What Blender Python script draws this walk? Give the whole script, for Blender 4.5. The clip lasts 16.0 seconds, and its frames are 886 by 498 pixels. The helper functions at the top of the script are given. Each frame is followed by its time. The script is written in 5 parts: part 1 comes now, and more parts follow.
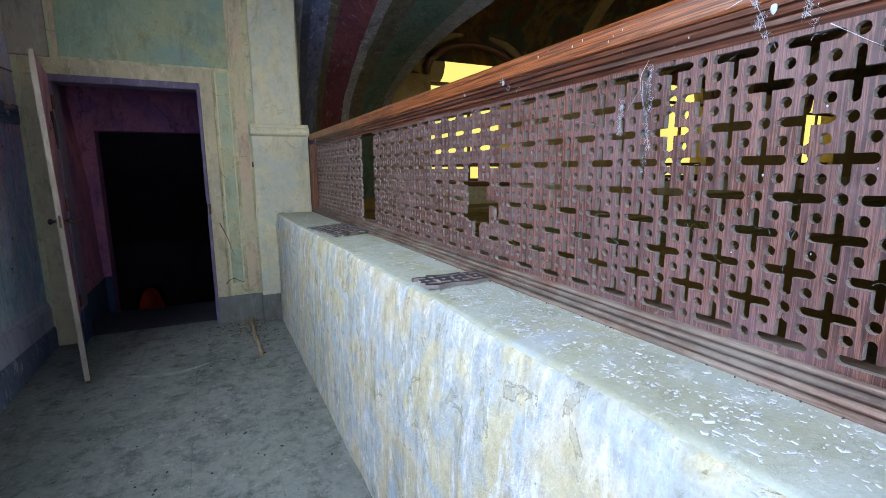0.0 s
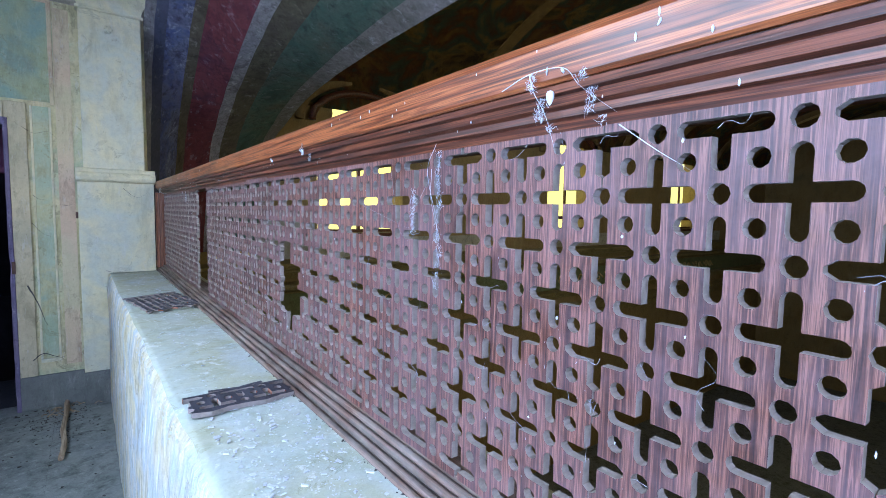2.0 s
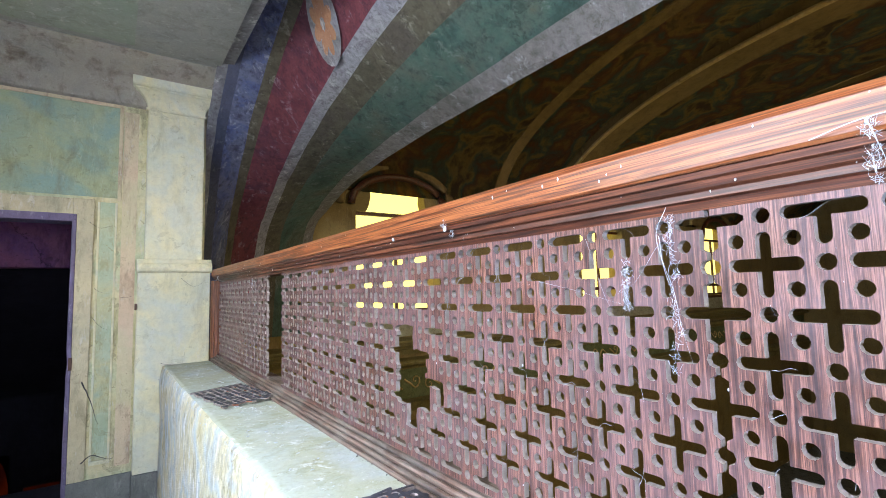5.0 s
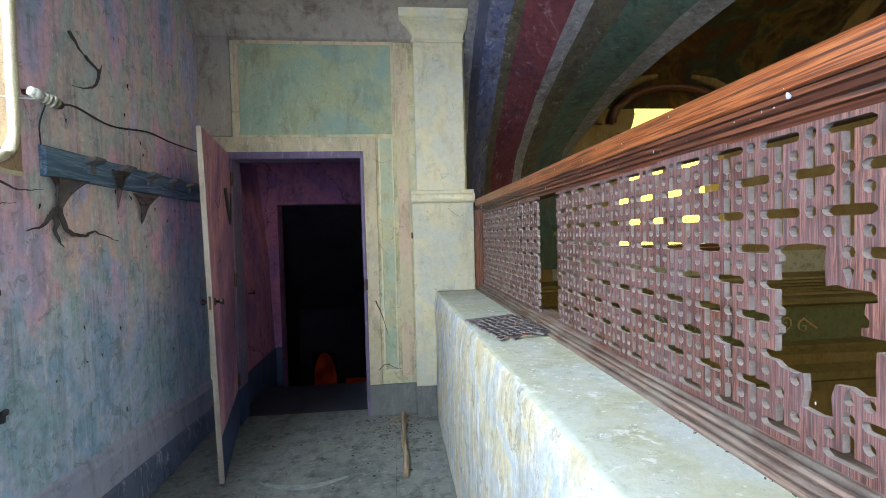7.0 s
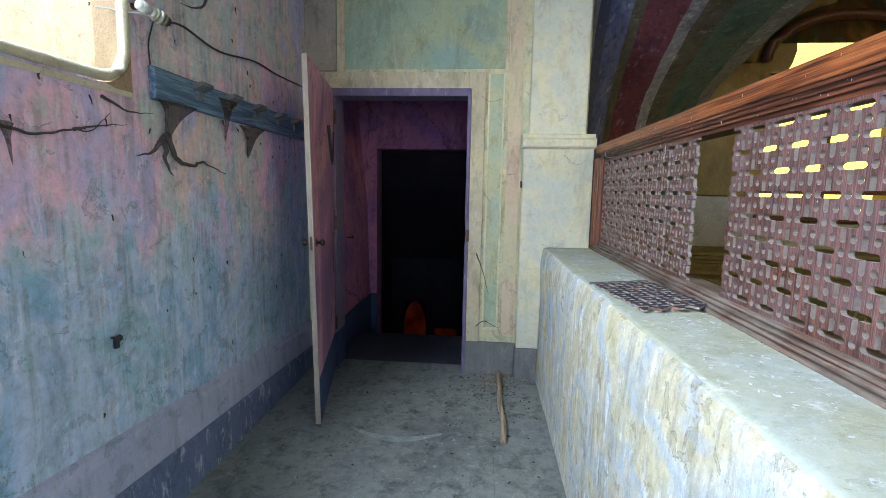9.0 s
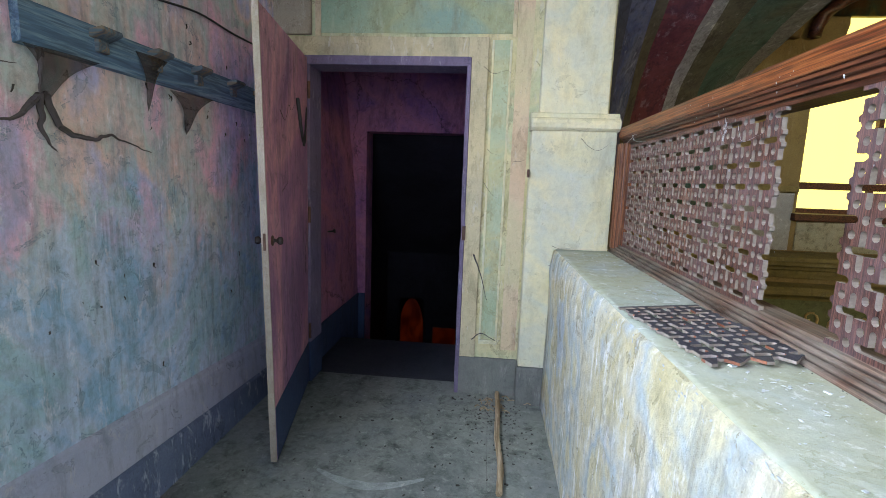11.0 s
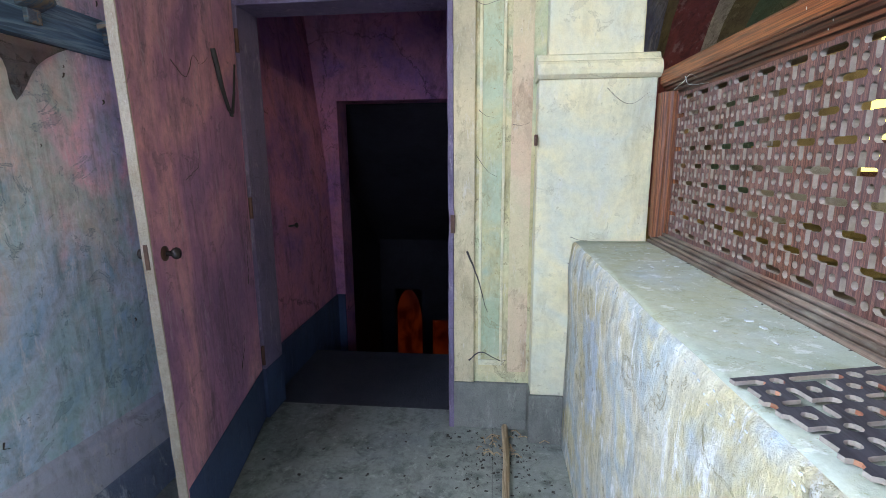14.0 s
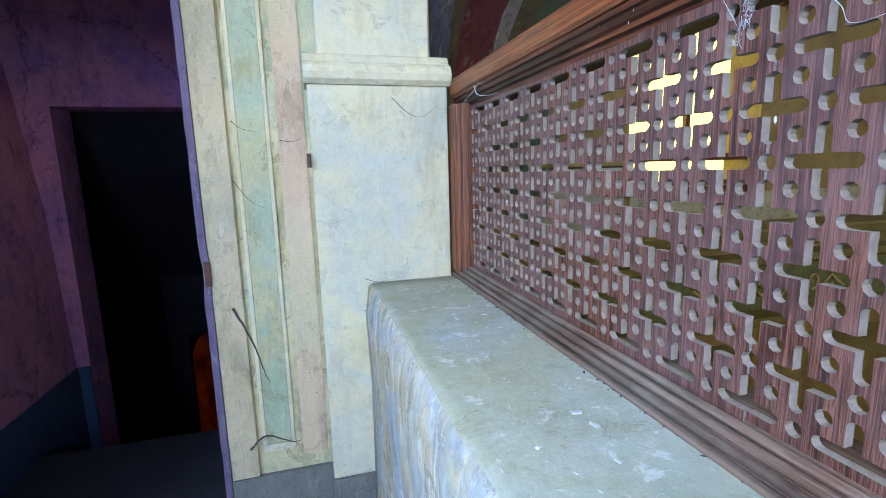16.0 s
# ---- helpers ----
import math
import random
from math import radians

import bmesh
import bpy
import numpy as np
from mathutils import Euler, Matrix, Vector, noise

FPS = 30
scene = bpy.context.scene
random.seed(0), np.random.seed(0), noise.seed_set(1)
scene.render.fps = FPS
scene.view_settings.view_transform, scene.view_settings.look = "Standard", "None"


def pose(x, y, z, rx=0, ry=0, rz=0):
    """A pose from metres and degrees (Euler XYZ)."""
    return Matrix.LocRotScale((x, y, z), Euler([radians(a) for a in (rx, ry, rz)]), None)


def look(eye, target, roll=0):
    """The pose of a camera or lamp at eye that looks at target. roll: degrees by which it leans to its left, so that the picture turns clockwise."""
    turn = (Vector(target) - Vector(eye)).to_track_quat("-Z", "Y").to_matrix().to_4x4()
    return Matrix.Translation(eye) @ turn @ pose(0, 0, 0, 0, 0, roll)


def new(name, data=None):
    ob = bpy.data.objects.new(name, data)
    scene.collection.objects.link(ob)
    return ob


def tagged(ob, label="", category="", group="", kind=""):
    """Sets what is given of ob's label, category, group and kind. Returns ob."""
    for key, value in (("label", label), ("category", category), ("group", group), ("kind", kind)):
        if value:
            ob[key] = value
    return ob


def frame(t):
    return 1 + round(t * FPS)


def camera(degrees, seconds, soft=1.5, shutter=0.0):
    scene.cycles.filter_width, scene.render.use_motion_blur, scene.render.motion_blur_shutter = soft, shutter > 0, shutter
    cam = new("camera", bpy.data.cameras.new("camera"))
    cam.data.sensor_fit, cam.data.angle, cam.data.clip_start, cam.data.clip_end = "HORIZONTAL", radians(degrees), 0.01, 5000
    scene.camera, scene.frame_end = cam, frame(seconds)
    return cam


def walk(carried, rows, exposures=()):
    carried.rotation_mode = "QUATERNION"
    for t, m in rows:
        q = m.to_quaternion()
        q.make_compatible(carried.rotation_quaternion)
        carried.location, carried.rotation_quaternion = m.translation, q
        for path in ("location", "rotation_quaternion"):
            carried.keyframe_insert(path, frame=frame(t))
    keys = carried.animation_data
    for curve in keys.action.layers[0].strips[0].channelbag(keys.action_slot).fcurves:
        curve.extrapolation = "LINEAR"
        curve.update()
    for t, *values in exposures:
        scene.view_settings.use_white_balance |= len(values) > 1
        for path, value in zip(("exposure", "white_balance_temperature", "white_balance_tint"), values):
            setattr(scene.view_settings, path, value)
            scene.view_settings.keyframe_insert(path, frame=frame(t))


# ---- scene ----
cam = camera(86.8, 16.0, soft=0.6)
METRES, EYE, TILT, LEAN, TURN = 3.4, 1.343, 0.0, 0.0, -26.2
ROWS = [
    (0.0, 0.0, 0.0, 0.0, -0.07, -9.63, 0.42),
    (0.5, 0.0127, 0.0255, 0.0017, 0.5, -8.24, 0.04),
    (1.0, 0.0319, 0.0614, 0.0067, 2.98, -7.53, -0.35),
    (1.5, 0.0557, 0.0767, 0.0177, -0.67, -6.37, -1.11),
    (2.0, 0.0902, 0.084, 0.0337, -10.92, -4.38, -1.0),
    (2.5, 0.1045, 0.0953, 0.0328, -21.02, -3.34, -0.28),
    (3.0, 0.0975, 0.1082, 0.0353, -28.14, -0.89, 0.03),
    (5.5, -0.018, 0.153, 0.033, -0.02, 4.93, 1.79),
    (6.0, -0.03, 0.1897, 0.0227, 9.18, 2.12, 1.96),
    (6.5, -0.0329, 0.2094, 0.023, 15.33, 0.22, 1.71),
    (7.0, -0.0517, 0.2433, 0.0154, 20.26, -1.71, 1.49),
    (7.5, -0.0788, 0.267, 0.0127, 23.27, -3.8, 0.73),
    (8.0, -0.0982, 0.2834, 0.0087, 26.74, -5.18, 0.72),
    (8.5, -0.1096, 0.2909, 0.0023, 29.74, -6.52, 0.08),
    (9.0, -0.1199, 0.3046, 0.0015, 31.15, -7.15, -1.1),
    (11.5, -0.1896, 0.4761, -0.0019, 31.8, -8.93, -2.23),
    (12.0, -0.2075, 0.4932, -0.0042, 30.35, -9.53, -1.33),
    (12.5, -0.2305, 0.5233, -0.0075, 30.84, -9.8, -0.13),
    (13.0, -0.2389, 0.5667, -0.0044, 32.03, -10.58, 0.61),
    (13.5, -0.2434, 0.5923, -0.0027, 32.65, -10.65, 0.7),
    (14.0, -0.2597, 0.6348, -0.0061, 32.06, -10.85, 0.41),
    (14.5, -0.2662, 0.6796, -0.0066, 28.49, -11.48, -0.26),
    (15.0, -0.2667, 0.702, -0.0049, 23.45, -11.45, -0.63),
    (15.5, -0.2717, 0.7271, -0.0028, 18.14, -10.24, 0.82),
    (16.0, -0.2668, 0.7704, 0.0037, 10.57, -9.55, 1.51),
]
walk(cam, [(t, pose(0, 0, EYE, TILT, LEAN, TURN) @ pose(METRES * x, METRES * y, METRES * z, 90 + pitch, roll, yaw)) for t, x, y, z, yaw, pitch, roll in ROWS],
     exposures=[(0.0, -0.75, 5650, 13), (1.0, -0.5, 5350, 14), (1.5, -0.3, 5150, 14), (2.5, -0.3, 4800, 15), (3.2, -0.45, 4800, 15), (5.3, 0.25, 5850, 13), (7.0, 0.02, 5800, 11), (9.0, 0.05, 5600, 11), (11.5, 0.25, 5750, 12), (13.0, 0.4, 5650, 13), (15.0, 0.5, 5500, 13), (16.0, 0.45, 5000, 13)])

# ---- world, sun, large lights ----
world = bpy.data.worlds.new("world")
scene.world = world
world.use_nodes = True
wn = world.node_tree.nodes
sky = wn.new("ShaderNodeTexSky")
sky.sky_type = 'NISHITA'
sky.sun_disc = False
sky.sun_elevation = radians(48)
sky.sun_rotation = radians(200)
world.node_tree.links.new(sky.outputs[0], wn["Background"].inputs[0])
wn["Background"].inputs[1].default_value = 0.12


def lamp(name, kind, m, energy, color, **kw):
    data = bpy.data.lights.new(name, kind)
    data.energy = energy
    data.color = color
    if kind == 'SUN':
        data.angle = kw["angle"]
    if kind == 'AREA':
        data.shape = 'RECTANGLE'
        data.size, data.size_y = kw["size"]
    ob = new(name, data)
    ob.matrix_world = m
    return ob


lamp("sun", 'SUN', look((0, 0, 10), (-2.0, -4.0, 0)), 1.0, (1, 0.95, 0.88), angle=radians(10))
# daylight through the gallery window
lamp("window_daylight", 'AREA', look((-1.95, 1.4, 2.5), (-0.5, 1.25, 0.0)), 250, (0.87, 0.94, 0.95), size=(2.2, 1.2))
# Added fill for a carried torch; no window is known at this end.
lamp("south_daylight", 'AREA', look((0.25, -1.78, 1.75), (-0.9, 2.2, 0.5)), 16, (0.74, 0.84, 1.0), size=(1.3, 1.7))
# Added fill through an unseen second west opening, to brighten the near grille.
lamp("west_daylight", 'AREA', look((-1.95, -0.55, 1.75), (0.6, 0.1, 0.9)), 200, (0.72, 0.82, 1.0), size=(1.1, 1.6))
# Fill lamp added inside the nave to light its north wall.
lamp("nave_south_daylight", 'AREA', look((6.0, -3.3, 3.6), (4.4, 6.0, 0.0)), 230, (1.0, 0.78, 0.36), size=(2.4, 1.8))


# ---- materials ----
def shader(name):
    m = bpy.data.materials.new(name)
    m.use_nodes = True
    nt = m.node_tree
    return m, nt, nt.nodes["Principled BSDF"]


def mapped(nt, scale):
    tc = nt.nodes.new("ShaderNodeNewGeometry")
    mp = nt.nodes.new("ShaderNodeMapping")
    mp.inputs["Scale"].default_value = scale
    nt.links.new(tc.outputs["Position"], mp.inputs[0])
    return mp


def noise_node(nt, vec, scale, detail=6, rough=0.6, distort=0.0):
    n = nt.nodes.new("ShaderNodeTexNoise")
    n.inputs["Scale"].default_value = scale
    n.inputs["Detail"].default_value = detail
    n.inputs["Roughness"].default_value = rough
    n.inputs["Distortion"].default_value = distort
    nt.links.new(vec.outputs[0], n.inputs["Vector"])
    return n


def ramp(nt, src, stops):
    r = nt.nodes.new("ShaderNodeValToRGB")
    els = r.color_ramp.elements
    while len(els) < len(stops):
        els.new(0.5)
    for e, (p, c) in zip(els, stops):
        e.position = p
        e.color = (*c, 1) if len(c) == 3 else c
    nt.links.new(src, r.inputs[0])
    return r


def mix(nt, fac, a, b, blend='MIX'):
    n = nt.nodes.new("ShaderNodeMix")
    n.data_type = 'RGBA'
    n.blend_type = blend
    for sock, v in ((n.inputs[0], fac), (n.inputs[6], a), (n.inputs[7], b)):
        if isinstance(v, bpy.types.NodeSocket):
            nt.links.new(v, sock)
        elif isinstance(v, tuple):
            sock.default_value = (*v, 1)
        else:
            sock.default_value = v
    return n.outputs[2]


def bump(nt, bsdf, height, strength, distance):
    b = nt.nodes.new("ShaderNodeBump")
    b.inputs["Strength"].default_value = strength
    b.inputs["Distance"].default_value = distance
    nt.links.new(height, b.inputs["Height"])
    nt.links.new(b.outputs[0], bsdf.inputs["Normal"])


def plaster(name, tones, stain=(0.25, 0.22, 0.18), flake=(0.8, 0.78, 0.74), big=1.6, streak=1.0, flakes=0.35, rough=0.85, relief=0.006, stained=0.5, cracks=0.0, grit=0.3, fine=20, soft=0.55, mottle=0.1, lower=None, level=1.1, drip=1.0, chips=0.5, runs=0.0, swirl=0.5):
    """Old lime paint: large washes of colour, drips, flaked spots, hairline cracks and a gritty relief."""
    m, nt, bsdf = shader(name)
    v = mapped(nt, (1, 1, 1))
    vs = mapped(nt, (1, 1, 0.3 if streak else 1))
    n1 = noise_node(nt, mapped(nt, (1, 1, drip)), big, 6, 0.56, swirl)
    step = 0.32 / max(1, len(tones) - 1)
    base = ramp(nt, n1.outputs[0], [(0.34 + i * step, c) for i, c in enumerate(tones)]).outputs[0]
    if lower:
        # an older coat of another colour, bared below a ragged dripping line
        step = 0.32 / max(1, len(lower) - 1)
        old = ramp(nt, noise_node(nt, mapped(nt, (1, 1, 0.8)), 2.0, 6, 0.6, 0.5).outputs[0], [(0.34 + i * step, c) for i, c in enumerate(lower)]).outputs[0]
        xyz = nt.nodes.new("ShaderNodeSeparateXYZ")
        nt.links.new(v.outputs[0], xyz.inputs[0])
        rag = nt.nodes.new("ShaderNodeMath")
        rag.operation = 'MULTIPLY_ADD'
        nt.links.new(noise_node(nt, mapped(nt, (1, 1, 0.45)), 4.5, 7, 0.68, 0.4).outputs[0], rag.inputs[0])
        rag.inputs[1].default_value = 2.2
        nt.links.new(xyz.outputs[2], rag.inputs[2])
        edge = nt.nodes.new("ShaderNodeMapRange")
        edge.inputs[1].default_value = level + 1.1 - 0.16
        edge.inputs[2].default_value = level + 1.1 + 0.16
        nt.links.new(rag.outputs[0], edge.inputs[0])
        base = mix(nt, edge.outputs[0], old, base)
    nm = noise_node(nt, v, big * 4.5, 6, 0.7, 0.4)
    base = mix(nt, ramp(nt, nm.outputs[0], [(0.4, (0, 0, 0)), (0.62, (soft, soft, soft))]).outputs[0], base, tones[len(tones) // 2])
    n2 = noise_node(nt, vs, 8 * big / 1.6, 8, 0.75, 0.3)
    col = mix(nt, ramp(nt, n2.outputs[0], [(0.5, (0, 0, 0)), (0.68, (stained, stained, stained))]).outputs[0], base, stain)
    n3 = noise_node(nt, vs, fine, 9, 0.78, 0.4)
    col = mix(nt, ramp(nt, n3.outputs[0], [(0.585 - 0.06 * flakes, (0, 0, 0)), (0.625, (min(1, flakes * 1.4),) * 3)]).outputs[0], col, flake)
    n4 = noise_node(nt, v, 55, 5, 0.8)
    col = mix(nt, ramp(nt, n4.outputs[0], [(0.63, (0, 0, 0)), (0.68, (0.85, 0.85, 0.85))]).outputs[0], col, stain)
    n6 = noise_node(nt, v, 26, 7, 0.8, 0.6)
    col = mix(nt, 1.0, col, ramp(nt, n6.outputs[0], [(0.34, (1 - mottle,) * 3), (0.56, (1.0, 1.0, 1.0))]).outputs[0], 'MULTIPLY')
    n7 = noise_node(nt, v, fine * 0.42, 7, 0.66, 0.8)
    col = mix(nt, ramp(nt, n7.outputs[0], [(0.6, (0, 0, 0)), (0.612, (chips,) * 3), (0.622, (0.25 * chips,) * 3), (0.7, (0.4 * chips,) * 3)]).outputs[0], col, tuple(0.75 * k for k in stain))
    if runs:
        n8 = noise_node(nt, mapped(nt, (1, 1, 0.045)), 34, 5, 0.62, 0.15)
        lines = ramp(nt, n8.outputs[0], [(0.36, (1 - runs,) * 3), (0.5, (1.0, 1.0, 1.0)), (0.6, (1.0, 1.0, 1.0)), (0.68, (1 + 0.5 * runs,) * 3)]).outputs[0]
        where = ramp(nt, nm.outputs[0], [(0.42, (0, 0, 0)), (0.58, (1, 1, 1))]).outputs[0]
        col = mix(nt, where, col, mix(nt, 1.0, col, lines, 'MULTIPLY'))
    n5 = noise_node(nt, v, 170, 3, 0.8)
    col = mix(nt, 1.0, col, ramp(nt, n5.outputs[0], [(0.3, (1 - grit,) * 3), (0.7, (1.0, 1.0, 1.0))]).outputs[0], 'MULTIPLY')
    height = nt.nodes.new("ShaderNodeMath")
    nt.links.new(n3.outputs[0], height.inputs[0])
    nt.links.new(n4.outputs[0], height.inputs[1])
    if cracks:
        warp = nt.nodes.new("ShaderNodeMix")
        warp.data_type = 'VECTOR'
        warp.inputs[0].default_value = 0.16
        nt.links.new(v.outputs[0], warp.inputs[4])
        nt.links.new(nm.outputs[1], warp.inputs[5])
        vo = nt.nodes.new("ShaderNodeTexVoronoi")
        vo.feature = 'DISTANCE_TO_EDGE'
        vo.inputs["Scale"].default_value = cracks
        nt.links.new(warp.outputs[1], vo.inputs["Vector"])
        line = ramp(nt, vo.outputs["Distance"], [(0.0, (0.8, 0.8, 0.8)), (0.006, (0, 0, 0))]).outputs[0]
        some = ramp(nt, n1.outputs[0], [(0.48, (0, 0, 0)), (0.56, (1, 1, 1))]).outputs[0]
        col = mix(nt, mix(nt, 1.0, line, some, 'MULTIPLY'), col, tuple(0.4 * k for k in stain))
    nt.links.new(col, bsdf.inputs["Base Color"])
    bsdf.inputs["Roughness"].default_value = rough
    bump(nt, bsdf, height.outputs[0], 0.8, relief)
    return m


def wood(name, dark, mid, light, axis, rough=0.5, dust=0.0, dustcol=(0.5, 0.47, 0.5), stretch=0.06, size=28):
    """Grain drawn out along one axis (0, 1, 2)."""
    m, nt, bsdf = shader(name)
    s = [1, 1, 1]
    s[axis] = stretch
    v = mapped(nt, s)
    info = nt.nodes.new("ShaderNodeObjectInfo")
    wob = nt.nodes.new("ShaderNodeVectorMath")
    wob.operation = 'ADD'
    scl = nt.nodes.new("ShaderNodeMath")
    scl.operation = 'MULTIPLY'
    scl.inputs[1].default_value = 7.0
    nt.links.new(info.outputs["Random"], scl.inputs[0])
    nt.links.new(v.outputs[0], wob.inputs[0])
    nt.links.new(scl.outputs[0], wob.inputs[1])
    n1 = noise_node(nt, wob, size, 6, 0.6, 0.9)
    n2 = noise_node(nt, wob, size * 3, 3, 0.7, 0.2)
    col = ramp(nt, n1.outputs[0], [(0.34, dark), (0.48, mid), (0.56, light), (0.62, mid)]).outputs[0]
    tone = nt.nodes.new("ShaderNodeMapRange")
    tone.inputs[3].default_value = 0.72
    tone.inputs[4].default_value = 1.1
    nt.links.new(info.outputs["Random"], tone.inputs[0])
    col = mix(nt, 1.0, col, tone.outputs[0], 'MULTIPLY')
    col = mix(nt, ramp(nt, n2.outputs[0], [(0.47, (0, 0, 0)), (0.62, (0.75, 0.75, 0.75))]).outputs[0], col, dark)
    free = mapped(nt, (1, 1, 1))
    n3 = noise_node(nt, free, 5, 6, 0.7)
    if dust:
        col = mix(nt, ramp(nt, n3.outputs[0], [(0.35, (0, 0, 0)), (0.65, (dust, dust, dust))]).outputs[0], col, dustcol)
    nt.links.new(col, bsdf.inputs["Base Color"])
    rr = nt.nodes.new("ShaderNodeMapRange")
    rr.inputs[3].default_value = rough - 0.12
    rr.inputs[4].default_value = min(1, rough + 0.2)
    nt.links.new(n3.outputs[0], rr.inputs[0])
    nt.links.new(rr.outputs[0], bsdf.inputs["Roughness"])
    bump(nt, bsdf, n1.outputs[0], 0.35, 0.002)
    return m


def plain(name, col, rough=0.6, metal=0.0, vary=0.25, scale=40):
    m, nt, bsdf = shader(name)
    v = mapped(nt, (1, 1, 1))
    n = noise_node(nt, v, scale, 5, 0.7)
    c = mix(nt, ramp(nt, n.outputs[0], [(0.35, (0, 0, 0)), (0.7, (vary, vary, vary))]).outputs[0], col, tuple(0.35 * k for k in col))
    nt.links.new(c, bsdf.inputs["Base Color"])
    bsdf.inputs["Roughness"].default_value = rough
    bsdf.inputs["Metallic"].default_value = metal
    bump(nt, bsdf, n.outputs[0], 0.3, 0.001)
    return m


def glow(name, col, strength):
    m, nt, bsdf = shader(name)
    bsdf.inputs["Base Color"].default_value = (*[0.03 * k for k in col], 1)
    bsdf.inputs["Emission Color"].default_value = (*col, 1)
    bsdf.inputs["Emission Strength"].default_value = strength
    return m


M_left = plaster("washed_blue_pink_plaster", [(0.42, 0.54, 0.74), (0.66, 0.56, 0.84), (0.92, 0.6, 0.74), (0.6, 0.68, 0.68), (0.86, 0.66, 0.64), (0.6, 0.6, 0.88), (0.84, 0.58, 0.78)], stain=(0.18, 0.28, 0.4), flake=(0.94, 0.92, 1.0), big=1.7, flakes=0.4, relief=0.003, grit=0.03, stained=0.55, soft=0.1, mottle=0.28, drip=0.55, level=1.18, chips=0.85, runs=0.3, swirl=0.15, lower=[(0.28, 0.5, 0.68), (0.4, 0.6, 0.82), (0.64, 0.74, 0.92), (0.46, 0.66, 0.74), (0.36, 0.58, 0.82), (0.76, 0.66, 0.95)])
M_dado = plaster("blue_grey_dado_paint", [(0.13, 0.17, 0.3), (0.22, 0.27, 0.42)], stain=(0.05, 0.06, 0.1), flake=(0.66, 0.72, 0.86), big=2, flakes=0.55, chips=0.8)
M_ledge = plaster("grey_plaster_ledge", [(0.46, 0.5, 0.66), (0.58, 0.6, 0.74)], stain=(0.2, 0.22, 0.3), big=2.2, flakes=0.25, chips=0.7, grit=0.1)
M_end = plaster("cream_painted_plaster", [(0.6, 0.53, 0.27), (0.74, 0.66, 0.4), (0.56, 0.6, 0.38), (0.74, 0.58, 0.37)], stain=(0.2, 0.17, 0.1), flake=(0.72, 0.7, 0.6), big=1.8, flakes=0.4, stained=0.7, cracks=0.0, grit=0.1, relief=0.003, soft=0.2, mottle=0.2, chips=0.8)
M_pil = plaster("ivory_pilaster_stucco", [(0.72, 0.64, 0.36), (0.82, 0.75, 0.48), (0.68, 0.69, 0.56), (0.8, 0.73, 0.46), (0.7, 0.69, 0.52)], stain=(0.5, 0.47, 0.3), flake=(0.76, 0.75, 0.68), big=1.5, flakes=0.3, relief=0.002, stained=0.6, cracks=0.0, grit=0.1, soft=0.3, mottle=0.14, chips=0.7)
M_green = plaster("pale_green_painted_panel", [(0.3, 0.44, 0.32), (0.38, 0.5, 0.38), (0.46, 0.5, 0.3), (0.3, 0.43, 0.38)], stain=(0.24, 0.22, 0.12), flake=(0.6, 0.64, 0.5), big=1.4, flakes=0.25, stained=0.55, cracks=0.0, grit=0.14, relief=0.003, soft=0.3, mottle=0.12)
M_strip = plaster("faded_yellow_green_strip_paint", [(0.42, 0.52, 0.36), (0.5, 0.58, 0.42), (0.58, 0.56, 0.32), (0.42, 0.53, 0.44)], stain=(0.34, 0.28, 0.12), flake=(0.66, 0.68, 0.54), big=2.2, flakes=0.3, stained=0.6, grit=0.08, relief=0.003, soft=0.2, mottle=0.14, chips=0.7)
M_peach = plaster("faded_peach_paint", [(0.7, 0.5, 0.34), (0.72, 0.58, 0.4), (0.66, 0.6, 0.38)], stain=(0.3, 0.2, 0.13), big=2, flakes=0.2, grit=0.14, relief=0.003, soft=0.2, stained=0.65)
M_buff = plaster("buff_door_surround_paint", [(0.56, 0.48, 0.3), (0.66, 0.58, 0.38), (0.5, 0.46, 0.32)], stain=(0.22, 0.18, 0.11), big=2.4, flakes=0.35, stained=0.55, grit=0.14, relief=0.003)
M_plinth = plaster("grey_cement_plinth", [(0.2, 0.21, 0.2), (0.27, 0.28, 0.26)], stain=(0.1, 0.1, 0.1), flake=(0.45, 0.45, 0.42), big=3, flakes=0.3)
M_cove = plaster("stained_beige_cove", [(0.42, 0.36, 0.28), (0.5, 0.44, 0.36), (0.4, 0.38, 0.34)], stain=(0.14, 0.1, 0.07), big=1.5, flakes=0.15, stained=0.75)
M_ceil = plaster("grey_lime_ceiling", [(0.44, 0.44, 0.4), (0.52, 0.51, 0.46), (0.42, 0.43, 0.42)], stain=(0.26, 0.24, 0.2), big=1.3, streak=0)
M_par = plaster("flaking_cream_and_blue_plaster", [(0.7, 0.62, 0.36), (0.8, 0.74, 0.5), (0.6, 0.68, 0.72), (0.82, 0.78, 0.64), (0.74, 0.66, 0.4), (0.6, 0.68, 0.78)], stain=(0.38, 0.34, 0.18), flake=(0.98, 0.98, 0.98), big=2.2, flakes=0.85, relief=0.02, stained=0.55, grit=0.06, fine=18, mottle=0.26, soft=0.25, runs=0.3, chips=1.0, swirl=0.15)
M_partop = plaster("dusty_grey_green_ledge", [(0.4, 0.45, 0.37), (0.49, 0.54, 0.5), (0.46, 0.47, 0.34), (0.49, 0.55, 0.58)], stain=(0.3, 0.3, 0.16), flake=(0.86, 0.88, 0.9), big=1.8, streak=0, flakes=0.35, relief=0.0018, stained=0.55, grit=0.08, mottle=0.14, chips=0.6)
